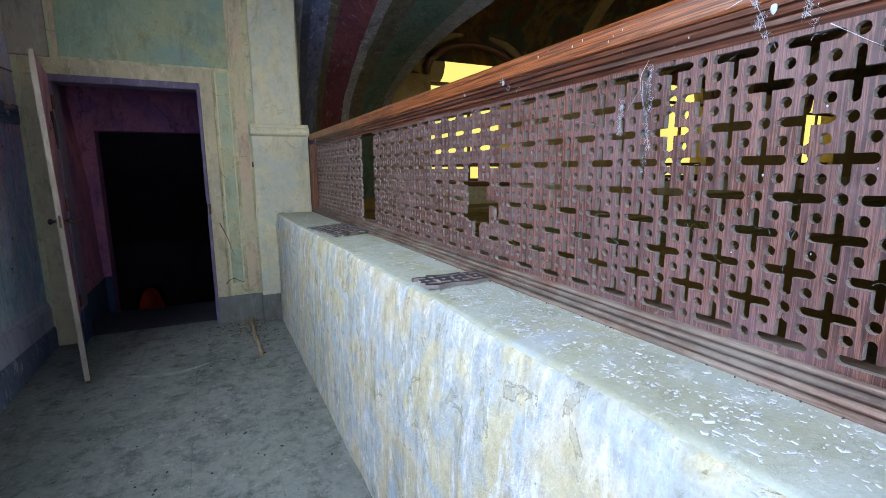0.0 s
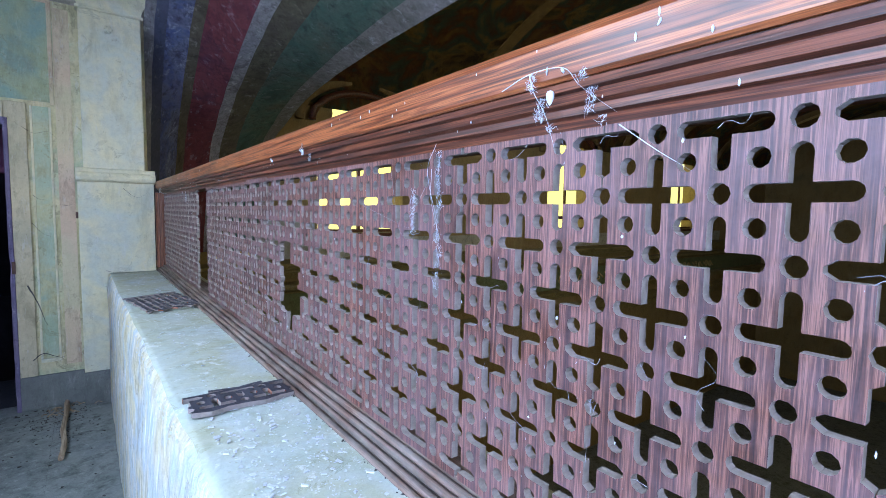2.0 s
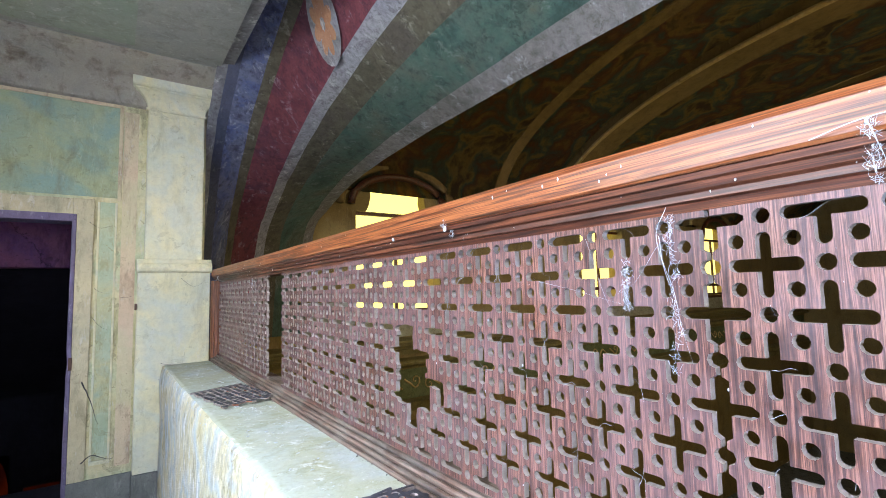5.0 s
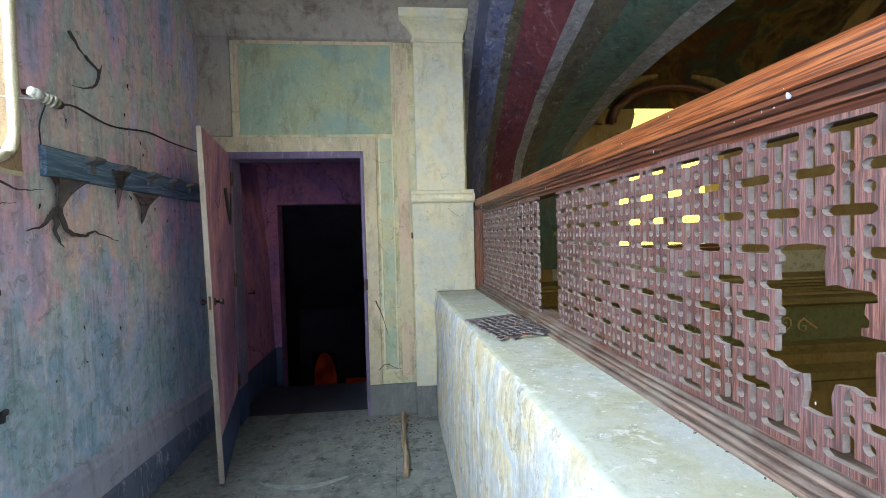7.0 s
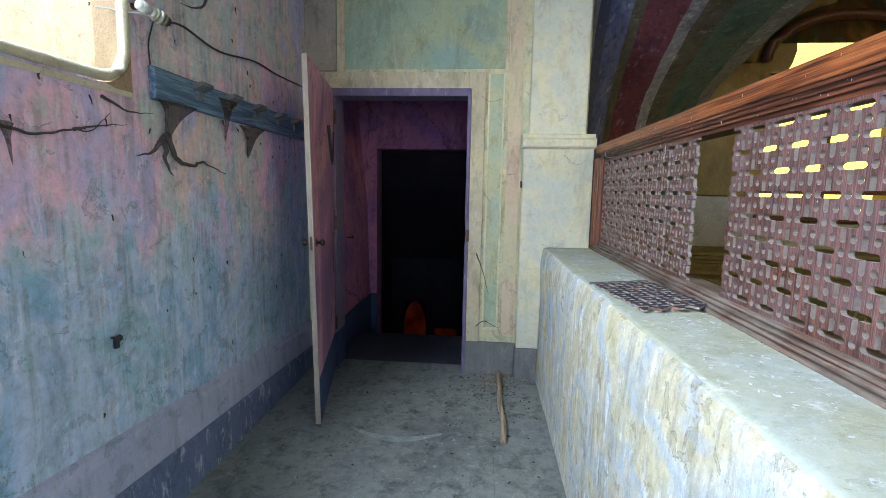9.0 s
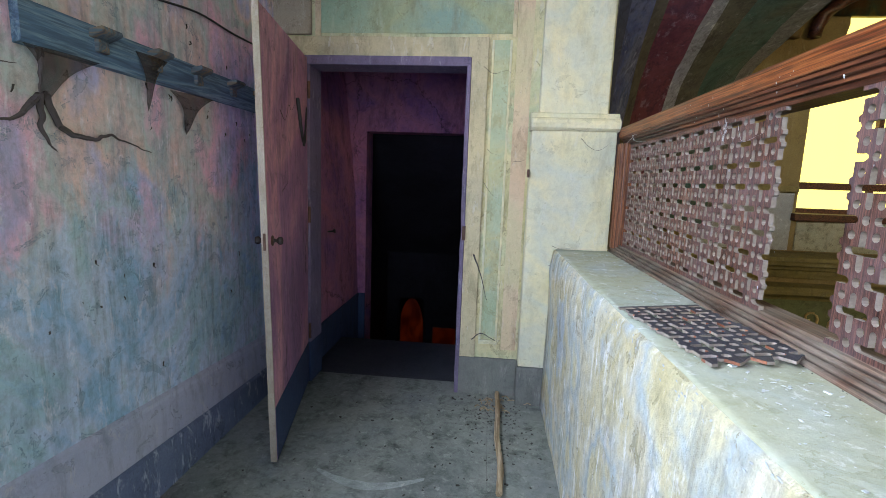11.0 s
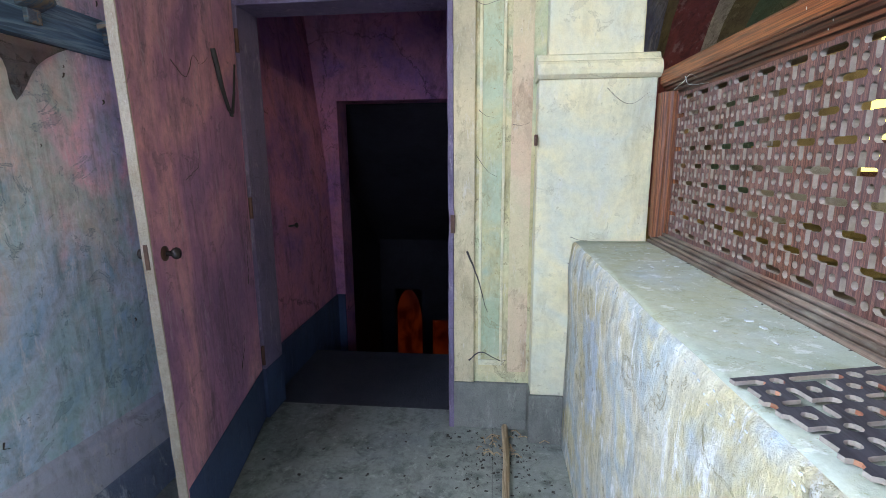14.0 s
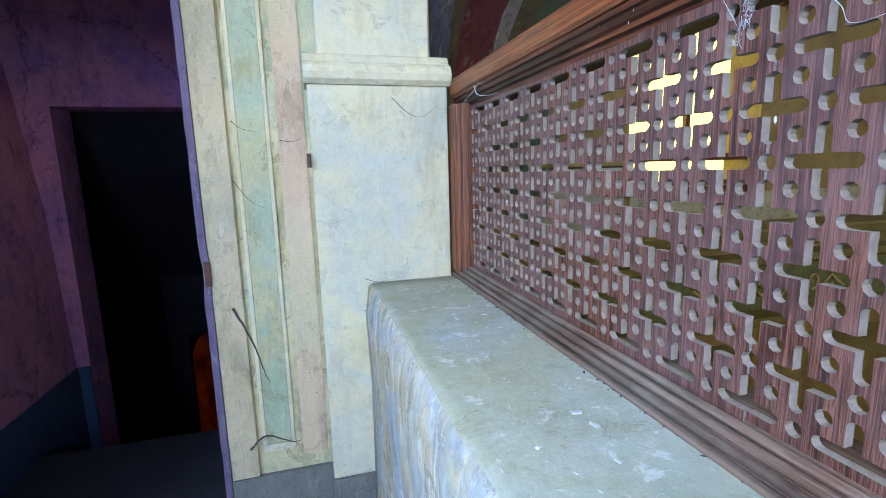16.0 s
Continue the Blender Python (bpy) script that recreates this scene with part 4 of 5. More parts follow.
def lattice_mesh(k0, k1, broken=None):
    me = curve_sheet(board_loops(k0, k1, broken), 0.013)
    me.materials.append(M_lat)
    me.materials.append(M_latcut)
    for f in me.polygons:
        f.material_index = 0 if abs(f.normal.z) > 0.5 else 1
    # curve plane (y, z) to world: x' = y, y' = z
    turn = Matrix(((0, 0, 1, 0), (1, 0, 0, 0), (0, 1, 0, 0), (0, 0, 0, 1)))
    me.transform(turn)
    return me


def bite(points):
    """Broken outline, from columns and rows of the pattern."""
    return [(Y_0 + PITCH * k, row_z(j)) for k, j in points]


MISSING = {40}
for k0 in range(-28, 66, 4):
    if k0 in MISSING:
        continue
    k1 = min(k0 + 4, 66)
    broken = None
    if k0 == 20:
        inner = [q for q in edge_run(22, 1) if row_z(6.25) < q[1] < row_z(2.9)]
        run = bite([(20, 3.86), (20.3, 3.8), (20.58, 3.86), (20.62, 3.3), (20.56, 2.86), (21.2, 2.8), (21.95, 2.88)]) + inner + bite([(21.95, 6.28), (21.5, 6.32), (21.24, 6.24), (21.2, 6.7), (21.3, 7.15), (20.8, 7.2), (20.4, 7.12), (20.44, 6.6), (20.34, 6.26), (20, 6.22)])
        broken = (-1, row_z(3.86), row_z(6.22), run)
    if k0 == 16:
        run = bite([(20, 3.86), (19.5, 3.87), (19.33, 3.94), (19.32, 4.12), (19.58, 4.16), (19.62, 4.4), (19.5, 4.55), (19.52, 4.7), (19.68, 4.74), (19.68, 4.92), (18.76, 4.92), (18.4, 4.96), (18.36, 5.5), (18.4, 5.9), (18.86, 5.96), (18.9, 5.3), (19.14, 5.26), (19.34, 5.22), (19.36, 5.7), (19.34, 6.26), (19.7, 6.34), (20, 6.22)])
        broken = (1, row_z(3.86), row_z(6.22), run)
    ob = new("board", lattice_mesh(k0, k1, broken))
    ob.location = (EAST_GRILLE + random.uniform(-0.0015, 0.0015), 0.006 if k0 == 8 else random.uniform(-0.0006, 0.0006), 0)
    ob.parent = grille
    ob.matrix_parent_inverse = grille.matrix_world.inverted()

# ---- arch over the grille, painted in bands ----
STATIONS = [
    (0.79, [(4.98, 0.97), (4.9, 1.85), (4.56, 2.7), (4.1, 3.13), (3.4, 3.5), (2.4, 3.85), (1.0, 4.1), (-1.7, 4.2)]),
    (1.2, [(5.75, 0.97), (5.45, 1.95), (4.9, 2.47), (4.1, 3.02), (3.2, 3.42), (2.2, 3.7), (0.8, 3.9), (-1.7, 3.95)]),
    (1.42, [(5.95, 0.97), (5.55, 1.95), (4.95, 2.42), (4.1, 2.8), (3.3, 3.05), (2.3, 3.25), (0.8, 3.4), (-1.7, 3.45)]),
    (1.8, [(6.0, 0.97), (5.75, 2.0), (5.2, 2.42), (4.3, 2.68), (3.4, 2.84), (2.3, 2.95), (0.8, 3.05), (-1.7, 3.1)]),
    (2.2, [(6.03, 0.97), (5.98, 2.13), (5.4, 2.43), (4.6, 2.61), (3.6, 2.69), (2.6, 2.72), (0.8, 2.74), (-1.7, 2.75)]),
]
NC = 40
curves = [(x, spline([(y, z, 0) for y, z in c], NC)) for x, c in STATIONS]


def soffit(x, i):
    for (xa, ca), (xb, cb) in zip(curves, curves[1:]):
        if x <= xb + 1e-6:
            t = (x - xa) / (xb - xa)
            return Vector((x, *(ca[i].lerp(cb[i], t)).xy))
    return None


archob = thing("fresco_arch", "wide arch soffit painted in worn coloured bands", "arch", (1.5, 5.0, 0.97), kind="structure")
BANDS = [("grey_band", 0.79, 0.86, M_fgrey), ("dark_band", 0.86, 0.94, M_fdark), ("blue_band", 0.94, 1.1, M_fblue), ("buff_line", 1.1, 1.18, M_folive), ("red_band", 1.18, 1.43, M_fred), ("white_band", 1.43, 1.54, M_fwhite), ("olive_band", 1.54, 1.72, M_folive), ("teal_field", 1.72, 2.05, M_fteal), ("edge_band", 2.05, 2.2, M_fedge)]
for nm, xa, xb, mt in BANDS:
    bm = bmesh.new()
    cols = 4
    grid = []
    for i in range(NC + 1):
        row = []
        for q in range(cols + 1):
            p = soffit(xa + (xb - xa) * q / cols, i)
            p += noise.noise_vector(p * 6) * 0.008
            row.append(bm.verts.new(p))
        grid.append(row)
    for i in range(NC):
        for q in range(cols):
            bm.faces.new((grid[i][q], grid[i][q + 1], grid[i + 1][q + 1], grid[i + 1][q]))
    bmesh.ops.recalc_face_normals(bm, faces=bm.faces)
    part(nm, bm, mt, archob, smooth=True)
# upright back of the arch, closing it towards the nave
bm = bmesh.new()
lo = [bm.verts.new(soffit(2.2, i)) for i in range(NC + 1)]
hi = [bm.verts.new(soffit(2.2, i) + Vector((0.0, 0.0, 0.14))) for i in range(NC + 1)]
for i in range(NC):
    bm.faces.new((lo[i], lo[i + 1], hi[i + 1], hi[i]))
part("arch_lip", bm, M_fedge, archob, smooth=True)
bm = bmesh.new()
add_box(bm, (0.72, 4.655, -0.25), (0.80, 5.3, 3.4))
setting("pier", bm, M_fblue, "grey plaster pier behind the grille", "pier")
setting("wall_over_grille", box((0.818, SOUTH, CEIL + 0.01), (0.9, 4.2, 4.6)), M_fgrey, "plaster face above the gallery ceiling", "wall")

# ---- nave beyond the grille ----
NW, NFLOOR, NEND, NS = 6.03, -3.6, 18.0, -4.5
WINX = (3.46, 8.0, 12.6)
nave_wall = thing("wall_nave_north", "ochre plaster nave wall with tall windows", "wall", (0.9, NW, NFLOOR), kind="structure")
xs = [0.9]
for wx in WINX:
    xs += [wx - 0.66, wx + 0.66]
xs.append(NEND)
for i in range(0, len(xs), 2):
    part("wall_section", box((xs[i], NW, NFLOOR), (xs[i + 1], NW + 0.35, 5.5)), M_nave, nave_wall)
for wx in WINX:
    part("wall_section", box((wx - 0.66, NW, NFLOOR), (wx + 0.66, NW + 0.35, 1.17)), M_nave, nave_wall)
    part("wall_section", box((wx - 0.66, NW, 2.9), (wx + 0.66, NW + 0.35, 5.5)), M_nave, nave_wall)
setting("wall_nave_south", box((0.9, NS - 0.3, NFLOOR), (NEND, NS, 5.5)), M_nave, "ochre plaster nave wall", "wall")
setting("wall_nave_east", box((NEND, NS - 0.3, NFLOOR), (NEND + 0.3, NW + 0.3, 7.0)), M_nave, "ochre end wall of the nave", "wall")
setting("wall_nave_west", box((0.6, NS - 0.3, NFLOOR), (0.9, SOUTH - 0.3, 7.0)), M_nave, "ochre plaster wall", "wall")
setting("floor_nave", box((0.6, NS - 0.3, NFLOOR - 0.2), (NEND + 0.3, NW + 0.3, NFLOOR)), M_floor, "dim stone nave floor far below", "floor")
# barrel vault with ribs
bm = bmesh.new()
cy, rad, spring, rise = (NW + NS) / 2, (NW - NS) / 2, 2.8, 1.95
NV = 28
ringa = [bm.verts.new((0.6, cy + rad * math.cos(math.pi * k / NV), spring + rise * math.sin(math.pi * k / NV))) for k in range(NV + 1)]
ringb = [bm.verts.new((NEND, v.co.y, v.co.z)) for v in ringa]
for k in range(NV):
    bm.faces.new((ringa[k], ringa[k + 1], ringb[k + 1], ringb[k]))
bmesh.ops.solidify(bm, geom=bm.faces[:], thickness=-0.12)
setting("ceiling_vault", bm, M_vault, "dim ochre frescoed barrel vault over the nave", "vault", smooth=True)
def vault_band(name, x, sect, material, label):
    """A moulding of the given section (along the nave, below the vault) bent over the vault."""
    bm = bmesh.new()
    rings = []
    for k in range(2 * NV + 1):
        a = math.pi * k / (2 * NV)
        rings.append([bm.verts.new((x + sx, cy + (rad + sz) * math.cos(a), spring + (rise + sz) * math.sin(a))) for sx, sz in sect])
    for a, b in zip(rings, rings[1:]):
        for q in range(len(sect) - 1):
            bm.faces.new((a[q], a[q + 1], b[q + 1], b[q]))
    setting(name, bm, material, label, "rib", smooth=False)


for rx in (6.5, 11.0, 15.4):
    vault_band("vault_rib", rx + 0.09, [(0.0, 0.0), (0.0, -0.2), (0.5, -0.2), (0.5, 0.0)], M_rib, "dark ochre transverse rib of the vault")
    vault_band("rib_moulding", rx, [(0.09, -0.15), (0.05, -0.16), (0.04, -0.19), (0.05, -0.215), (0.08, -0.225), (0.11, -0.21), (0.115, -0.19)], M_gilt, "worn gilt roll moulding on the vault rib")
    vault_band("painted_band", rx - 1.3, [(0.0, 0.01), (0.02, -0.015), (0.22, -0.015), (0.24, 0.01)], M_rib, "ochre painted band across the vault")
# mouldings along the nave wall, from the sill down
def nave_moulding(name, outline, material, label):
    setting(name, extrude_profile([(NW - d, z) for d, z in outline], 'x', 0.95, NEND), material, label, "cornice")


nave_moulding("cornice_nave", [(0, 0.6), (0.05, 0.6), (0.06, 0.635), (0.1, 0.64), (0.11, 0.675), (0.17, 0.69), (0.18, 0.72), (0.25, 0.735), (0.26, 0.77), (0.3, 0.78), (0.3, 0.81), (0, 0.83)], M_cornice, "olive and gilt stepped cornice along the nave wall")
nave_moulding("cornice_ledge", [(0, 0.4), (0.04, 0.4), (0.05, 0.43), (0.12, 0.445), (0.16, 0.47), (0.165, 0.5), (0.14, 0.53), (0.06, 0.545), (0, 0.55)], M_cornice, "rounded ochre ledge under the cornice")
nave_moulding("frieze", [(0, 0.0), (0.012, 0.0), (0.012, 0.398), (0, 0.398)], M_frieze, "dark green painted frieze on the nave wall")
nave_moulding("string_course", [(0, -0.16), (0.05, -0.16), (0.06, -0.12), (0.1, -0.11), (0.11, -0.07), (0.16, -0.06), (0.17, -0.02), (0, -0.003)], M_cornice, "ochre moulded string course under the frieze")
nave_moulding("cornice_nave_lower", [(0, -0.62), (0.06, -0.62), (0.08, -0.5), (0.15, -0.46), (0.17, -0.36), (0, -0.3)], M_cornice, "olive moulded string course on the nave wall")
part("wall_panel", box((2.0, NW - 0.012, 0.84), (2.77, NW, 1.34), 0.004), M_ceil, nave_wall, "pale grey plaster panel")
part("ledge", box((0.95, NW - 0.05, 1.35), (2.78, NW, 1.4), 0.006), M_cornice, nave_wall, "narrow dark ledge under the windows")
for wx in WINX:
    part("sill_panel", box((wx - 0.64, NW - 0.014, 0.84), (wx + 2.2, NW, 1.1), 0.004), M_olive, nave_wall, "stained olive panel under the window")
    part("window_ledge", box((wx - 0.7, NW - 0.07, 1.105), (wx + 0.7, NW + 0.02, 1.168), 0.01), M_raildark, nave_wall, "dark worn ledge under the window")
    for q in range(4):
        x0, bm = wx - 0.62 + 0.62 * q, bmesh.new()
        for side in (-1, 1):
            curl = [(x0 + 0.31 + side * (0.29 - 0.03 * u), NW - 0.022, 0.2 + side * 0.02 * (u - 3)) for u in range(4)]
            for k in range(15):
                a, r = 0.5 * k, 0.105 * math.exp(-0.13 * k)
                curl.append((x0 + 0.31 + side * (0.12 - r * math.sin(a)), NW - 0.022, 0.2 + side * (0.02 - 0.11 + r * math.cos(a) + 0.05)))
            tube(curl, 0.016, 6, bm, 0.45)
        part("scroll", bm, M_gilt, nave_wall, "worn gilt scroll ornament", True)
# nave windows
for n, wx in enumerate(WINX):
    w = thing("window_%d" % (n + 2), "bright yellow nave window with dark iron bars", "window", (wx, NW + 0.1, 1.17), kind="structure")
    bm = bmesh.new()
    add_box(bm, (wx - 0.66, NW + 0.1, 1.38), (wx + 0.66, NW + 0.15, 1.44))
    add_box(bm, (wx - 0.66, NW + 0.1, 2.5), (wx + 0.66, NW + 0.15, 2.55))
    add_box(bm, (wx - 0.02, NW + 0.105, 1.17), (wx + 0.02, NW + 0.145, 2.5))
    add_box(bm, (wx - 0.66, NW + 0.1, 1.17), (wx + 0.66, NW + 0.16, 1.21))
    part("window_bars", bm, M_raildark, w)
    for s in (-1, 1):
        pts = [(wx + s * 0.67, 2.54), (wx + s * 0.5, 2.54), (wx + s * 0.46, 2.62), (wx + s * 0.43, 2.74), (wx + s * 0.44, 2.84), (wx + s * 0.46, 2.86), (wx + s * 0.46, 2.92), (wx + s * 0.67, 2.92)]
        part("shoulder", extrude_profile(pts if s > 0 else pts[::-1], 'y', NW + 0.02, NW + 0.2), M_nave, w)
    hood = []
    for k in range(17):
        a = math.pi * k / 16
        hood.append((wx + 0.74 * math.cos(a), NW - 0.05, 2.62 + 0.42 * math.sin(a)))
    part("hood_mould", tube(hood, 0.05, 8), M_raildark, w, "dark moulded hood", True)
    part("hood_mould", tube([(wx + (x - wx) * 1.22, y + 0.01, 2.62 + (z - 2.62) * 1.34) for x, y, z in hood], 0.06, 8), M_rib, w, "dull ochre outer hood", True)
    head = [(wx - 0.5, 2.99)] + [(wx + 0.46 * math.cos(math.pi * (1 - k / 12)), 2.82 + 0.09 * math.sin(math.pi * k / 12)) for k in range(13)] + [(wx + 0.5, 2.99)]
    part("head", extrude_profile(head, 'y', NW + 0.03, NW + 0.19), M_nave, w, "shallow arched head of the opening")
    setting("backdrop_%d" % (n + 2), box((wx - 1.2, NW + 0.42, 0.9), (wx + 1.2, NW + 0.45, 3.2)), M_yellow, "bright yellow daylight outside the nave window", "sky")


# ---- things in the gallery ----
M_piece = wood("grimy_broken_lattice_wood", (0.014, 0.012, 0.016), (0.034, 0.032, 0.042), (0.065, 0.06, 0.075), 1, rough=0.5, dust=0.4, dustcol=(0.09, 0.095, 0.125), size=60)


def cut_sides(me):
    me.materials.append(M_piece)
    me.materials.append(M_piececut)
    me.materials.append(M_latcut)
    for f in me.polygons:
        f.material_index = 0 if abs(f.normal.z) > 0.5 else (2 if abs(f.normal.y) > 0.6 or noise.noise(f.center * 35) > -0.12 else 1)


whole = ROWS_J, BOT, TOP
ROWS_J, BOT, TOP = 7, row_z(6) - 0.022, row_z(0) + 0.02
loops = board_loops(40, 44)
teeth = []
for q in range(17):
    y = Y_0 + PITCH * (40 + q / 4)
    teeth.append((min(max(y, Y_0 + PITCH * 40 + 0.002), Y_0 + PITCH * 44 - 0.002), BOT - (0.02, 0.016, -0.004, -0.008)[q % 4] - 0.004 * math.sin(q * 2.3)))
mid = len(edge_run(40, 1))
loops[0] = loops[0][:mid] + teeth + loops[0][mid:]
me = curve_sheet(loops, 0.007)
me.transform(Matrix.Translation((-(Y_0 + PITCH * 40), 0.392 - TOP, 0)))
ROWS_J, BOT, TOP = whole
cut_sides(me)
bd = new("broken_board", me)
bd.matrix_world = pose(0.6, 2.66, 0.979, 0.3, -2.4, 10)
tagged(bd, "broken grimy pierced board lying on the parapet ledge", "broken board")

whole = ROWS_J, BOT, TOP
for at, turn, c, rows, thick in (((0.577, 1.3, 0.981), 3, 4, 2, 0.012), ((0.63, 1.395, 0.98), -9, 2, 1, 0.01), ((0.72, 1.385, 0.979), 14, 1, 1, 0.01)):
    ROWS_J, BOT, TOP = rows, row_z(rows - 1) - 0.019, row_z(0) + 0.019
    loops = board_loops(40, 40 + c)
    rim = len(edge_run(40, 1))
    ends = [(Y_0 + PITCH * (40 + c * q / 6), BOT - (0.004, 0.012, 0.002)[q % 3]) for q in range(1, 6)]
    loops[0] = loops[0][:rim] + ends + loops[0][rim:]
    me = curve_sheet(loops, thick)
    me.transform(Matrix.Translation((-(Y_0 + PITCH * 40), -BOT, 0)))
    cut_sides(me)
    ob = new("wood_fragment", me)
    ob.matrix_world = pose(*at, 2, 1, turn)
    tagged(ob, "splintered pierced wood fragment lying on the dusty ledge", "wood fragment", group="fragments on the ledge")
ROWS_J, BOT, TOP = whole

# coat rack on the west wall
rack = thing("coat_rack", "faded blue wooden peg rack fixed to the wall", "coat rack", (WEST, 3.6, 1.74))
bm = extrude_profile([(WEST + 0.001, 1.675), (WEST + 0.026, 1.68), (WEST + 0.03, 1.69), (WEST + 0.03, 1.785), (WEST + 0.024, 1.797), (WEST + 0.001, 1.8)], 'y', 2.862, 4.4)
rough_up(bm, 0.002, 9)
part("back_board", bm, M_rack, rack)
for y in (3.12, 3.38, 3.64, 3.92, 4.17):
    bm = extrude_profile([(WEST + 0.02, 1.752), (WEST + 0.075, 1.772), (WEST + 0.082, 1.778), (WEST + 0.078, 1.792), (WEST + 0.02, 1.778)], 'y', y - 0.03, y + 0.055)
    bmesh.ops.bevel(bm, geom=bm.edges[:], offset=0.003, segments=1, affect='EDGES')
    add_box(bm, (WEST + 0.026, y - 0.01, 1.715), (WEST + 0.045, y + 0.035, 1.756), 0.004)
    part("peg", bm, M_pegwood, rack, "blue peg with a rusty worn tip")

# porcelain insulator and the cable that hangs from it
ins = thing("insulator", "white porcelain insulator with rusty bracket on the wall", "insulator", (WEST, 2.84, 1.95))
part("bracket", tube([(WEST - 0.005, 2.8, 1.99), (WEST + 0.04, 2.81, 1.985), (WEST + 0.06, 2.83, 1.97)], 0.012, 8), M_iron, ins, "rusty iron bracket")
part("body", lathe([(0.01, -0.03), (0.02, -0.025), (0.021, 0.0), (0.014, 0.005), (0.014, 0.01), (0.019, 0.014), (0.019, 0.022), (0.013, 0.026), (0.013, 0.031), (0.018, 0.035), (0.018, 0.044), (0.01, 0.048)], (WEST + 0.06, 2.8, 1.975), (0.35, 1, -0.25)), M_porcelain, ins, smooth=True)
AX = Vector((0.35, 1, -0.25)).normalized()
for q, r in ((0.03, 0.023), (0.046, 0.024), (0.062, 0.022)):
    part("rib", lathe([(0.006, -0.005), (r, -0.004), (r + 0.002, 0.0), (r, 0.004), (0.006, 0.005)], tuple(Vector((WEST + 0.06, 2.8, 1.975)) + AX * q), tuple(AX)), M_porcelain if r > 0.0235 else M_ribcoat, ins, "grubby glazed rib", True)
part("sleeve", lathe([(0.004, -0.036), (0.017, -0.033), (0.019, -0.02), (0.018, 0.004), (0.014, 0.018), (0.004, 0.022)], (WEST + 0.058, 2.795, 1.977), tuple(AX)), M_porcelain, ins, "white porcelain sleeve", True)
part("end_cap", lathe([(0.003, 0.0), (0.017, 0.0), (0.019, 0.008), (0.012, 0.018), (0.003, 0.02)], tuple(Vector((WEST + 0.06, 2.8, 1.975)) + AX * 0.068), tuple(AX)), M_cable, ins, "black end cap", True)
sag = spline([(WEST + 0.07, 2.87, 1.958), (WEST + 0.03, 3.05, 2.0), (WEST + 0.012, 3.34, 1.985), (WEST + 0.012, 3.7, 2.032), (WEST + 0.01, 4.0, 2.03), (WEST + 0.012, 4.45, 2.045)], 30)
tagged(part("cable", tube(sag, 0.005, 6), M_cable), "thin black cable strung along the wall", "cable")
tagged(part("wire", tube(spline([(WEST + 0.05, 2.84, 1.95), (WEST + 0.012, 2.86, 1.88), (WEST + 0.006, 2.87, 1.8)], 8), 0.003, 5), M_cable), "short black wire hanging to the rack", "wire")
tagged(part("wire", tube(spline([(WEST + 0.05, 2.82, 1.965), (WEST + 0.006, 2.76, 1.955), (WEST - 0.06, 2.7, 1.953)], 6), 0.0035, 5), M_porcelain), "short pale wire running into the window opening", "wire")

# old cobwebs, heavy with dust, on the west wall
OFF = WEST + 0.012


def strands(name, label, runs, r, material):
    web = thing(name, label, "cobweb", runs[0][0])
    for run in runs:
        pts = spline(run, 8 * len(run))
        for i, q in enumerate(pts):
            q += noise.noise_vector(q * 30) * r * 0.7
        part("strand", tube(pts, r, 7, None, 0.15), material, web)
    return web


def web_sheet(name, label, corners, material):
    bm = bmesh.new()
    a, b, c = [Vector(q) for q in corners]
    n = 8
    rows = []
    for i in range(n + 1):
        t = i / n
        l, r = a.lerp(c, t), b.lerp(c, t)
        mid = (l + r) / 2
        l, r = l.lerp(mid, 0.5 * math.sin(t * math.pi)), r.lerp(mid, 0.45 * math.sin(t * math.pi))
        rows.append([bm.verts.new(l.lerp(r, k / 3) + Vector((0.012 * math.sin(k * 1.05) * (1 - t) + 0.003, 0, 0))) for k in range(4)])
    for ra, rb in zip(rows, rows[1:]):
        for k in range(3):
            bm.faces.new((ra[k], ra[k + 1], rb[k + 1], rb[k]))
    bmesh.ops.solidify(bm, geom=bm.faces[:], thickness=0.002)
    return tagged(part(name, bm, material, smooth=True), label, "cobweb")


strands("cobweb", "dark dust-laden cobweb hanging in tentacles on the wall", [
    [(OFF, 2.93, 1.68), (OFF + 0.02, 2.912, 1.62), (OFF + 0.015, 2.905, 1.53)],
    [(OFF + 0.012, 2.9, 1.54), (OFF + 0.006, 2.86, 1.49), (OFF, 2.83, 1.468), (OFF, 2.76, 1.45)],
    [(OFF + 0.012, 2.906, 1.55), (OFF + 0.004, 2.92, 1.444), (OFF, 2.96, 1.385)],
    [(OFF + 0.012, 2.92, 1.55), (OFF + 0.008, 2.98, 1.46), (OFF, 3.06, 1.435), (OFF, 3.117, 1.437), (OFF, 3.171, 1.453), (OFF, 3.219, 1.441), (OFF, 3.366, 1.408)]], 0.011, M_web)
web_sheet("cobweb", "dark cobweb sheet under the rack", [(OFF + 0.02, 2.86, 1.675), (OFF + 0.02, 3.12, 1.68), (OFF, 2.91, 1.5)], M_websheet)
web_sheet("cobweb", "dark pointed cobweb hanging from the rack", [(OFF + 0.03, 3.27, 1.76), (OFF + 0.03, 3.44, 1.76), (OFF, 3.36, 1.56)], M_websheet)
web_sheet("cobweb", "dark pointed cobweb hanging from the rack", [(OFF + 0.02, 3.46, 1.66), (OFF + 0.02, 3.76, 1.67), (OFF, 3.582, 1.495)], M_websheet)
web_sheet("cobweb", "dark pointed cobweb on the wall under the window", [(OFF + 0.008, 2.25, 1.51), (OFF + 0.008, 2.3, 1.505), (OFF, 2.295, 1.39)], M_websheet)
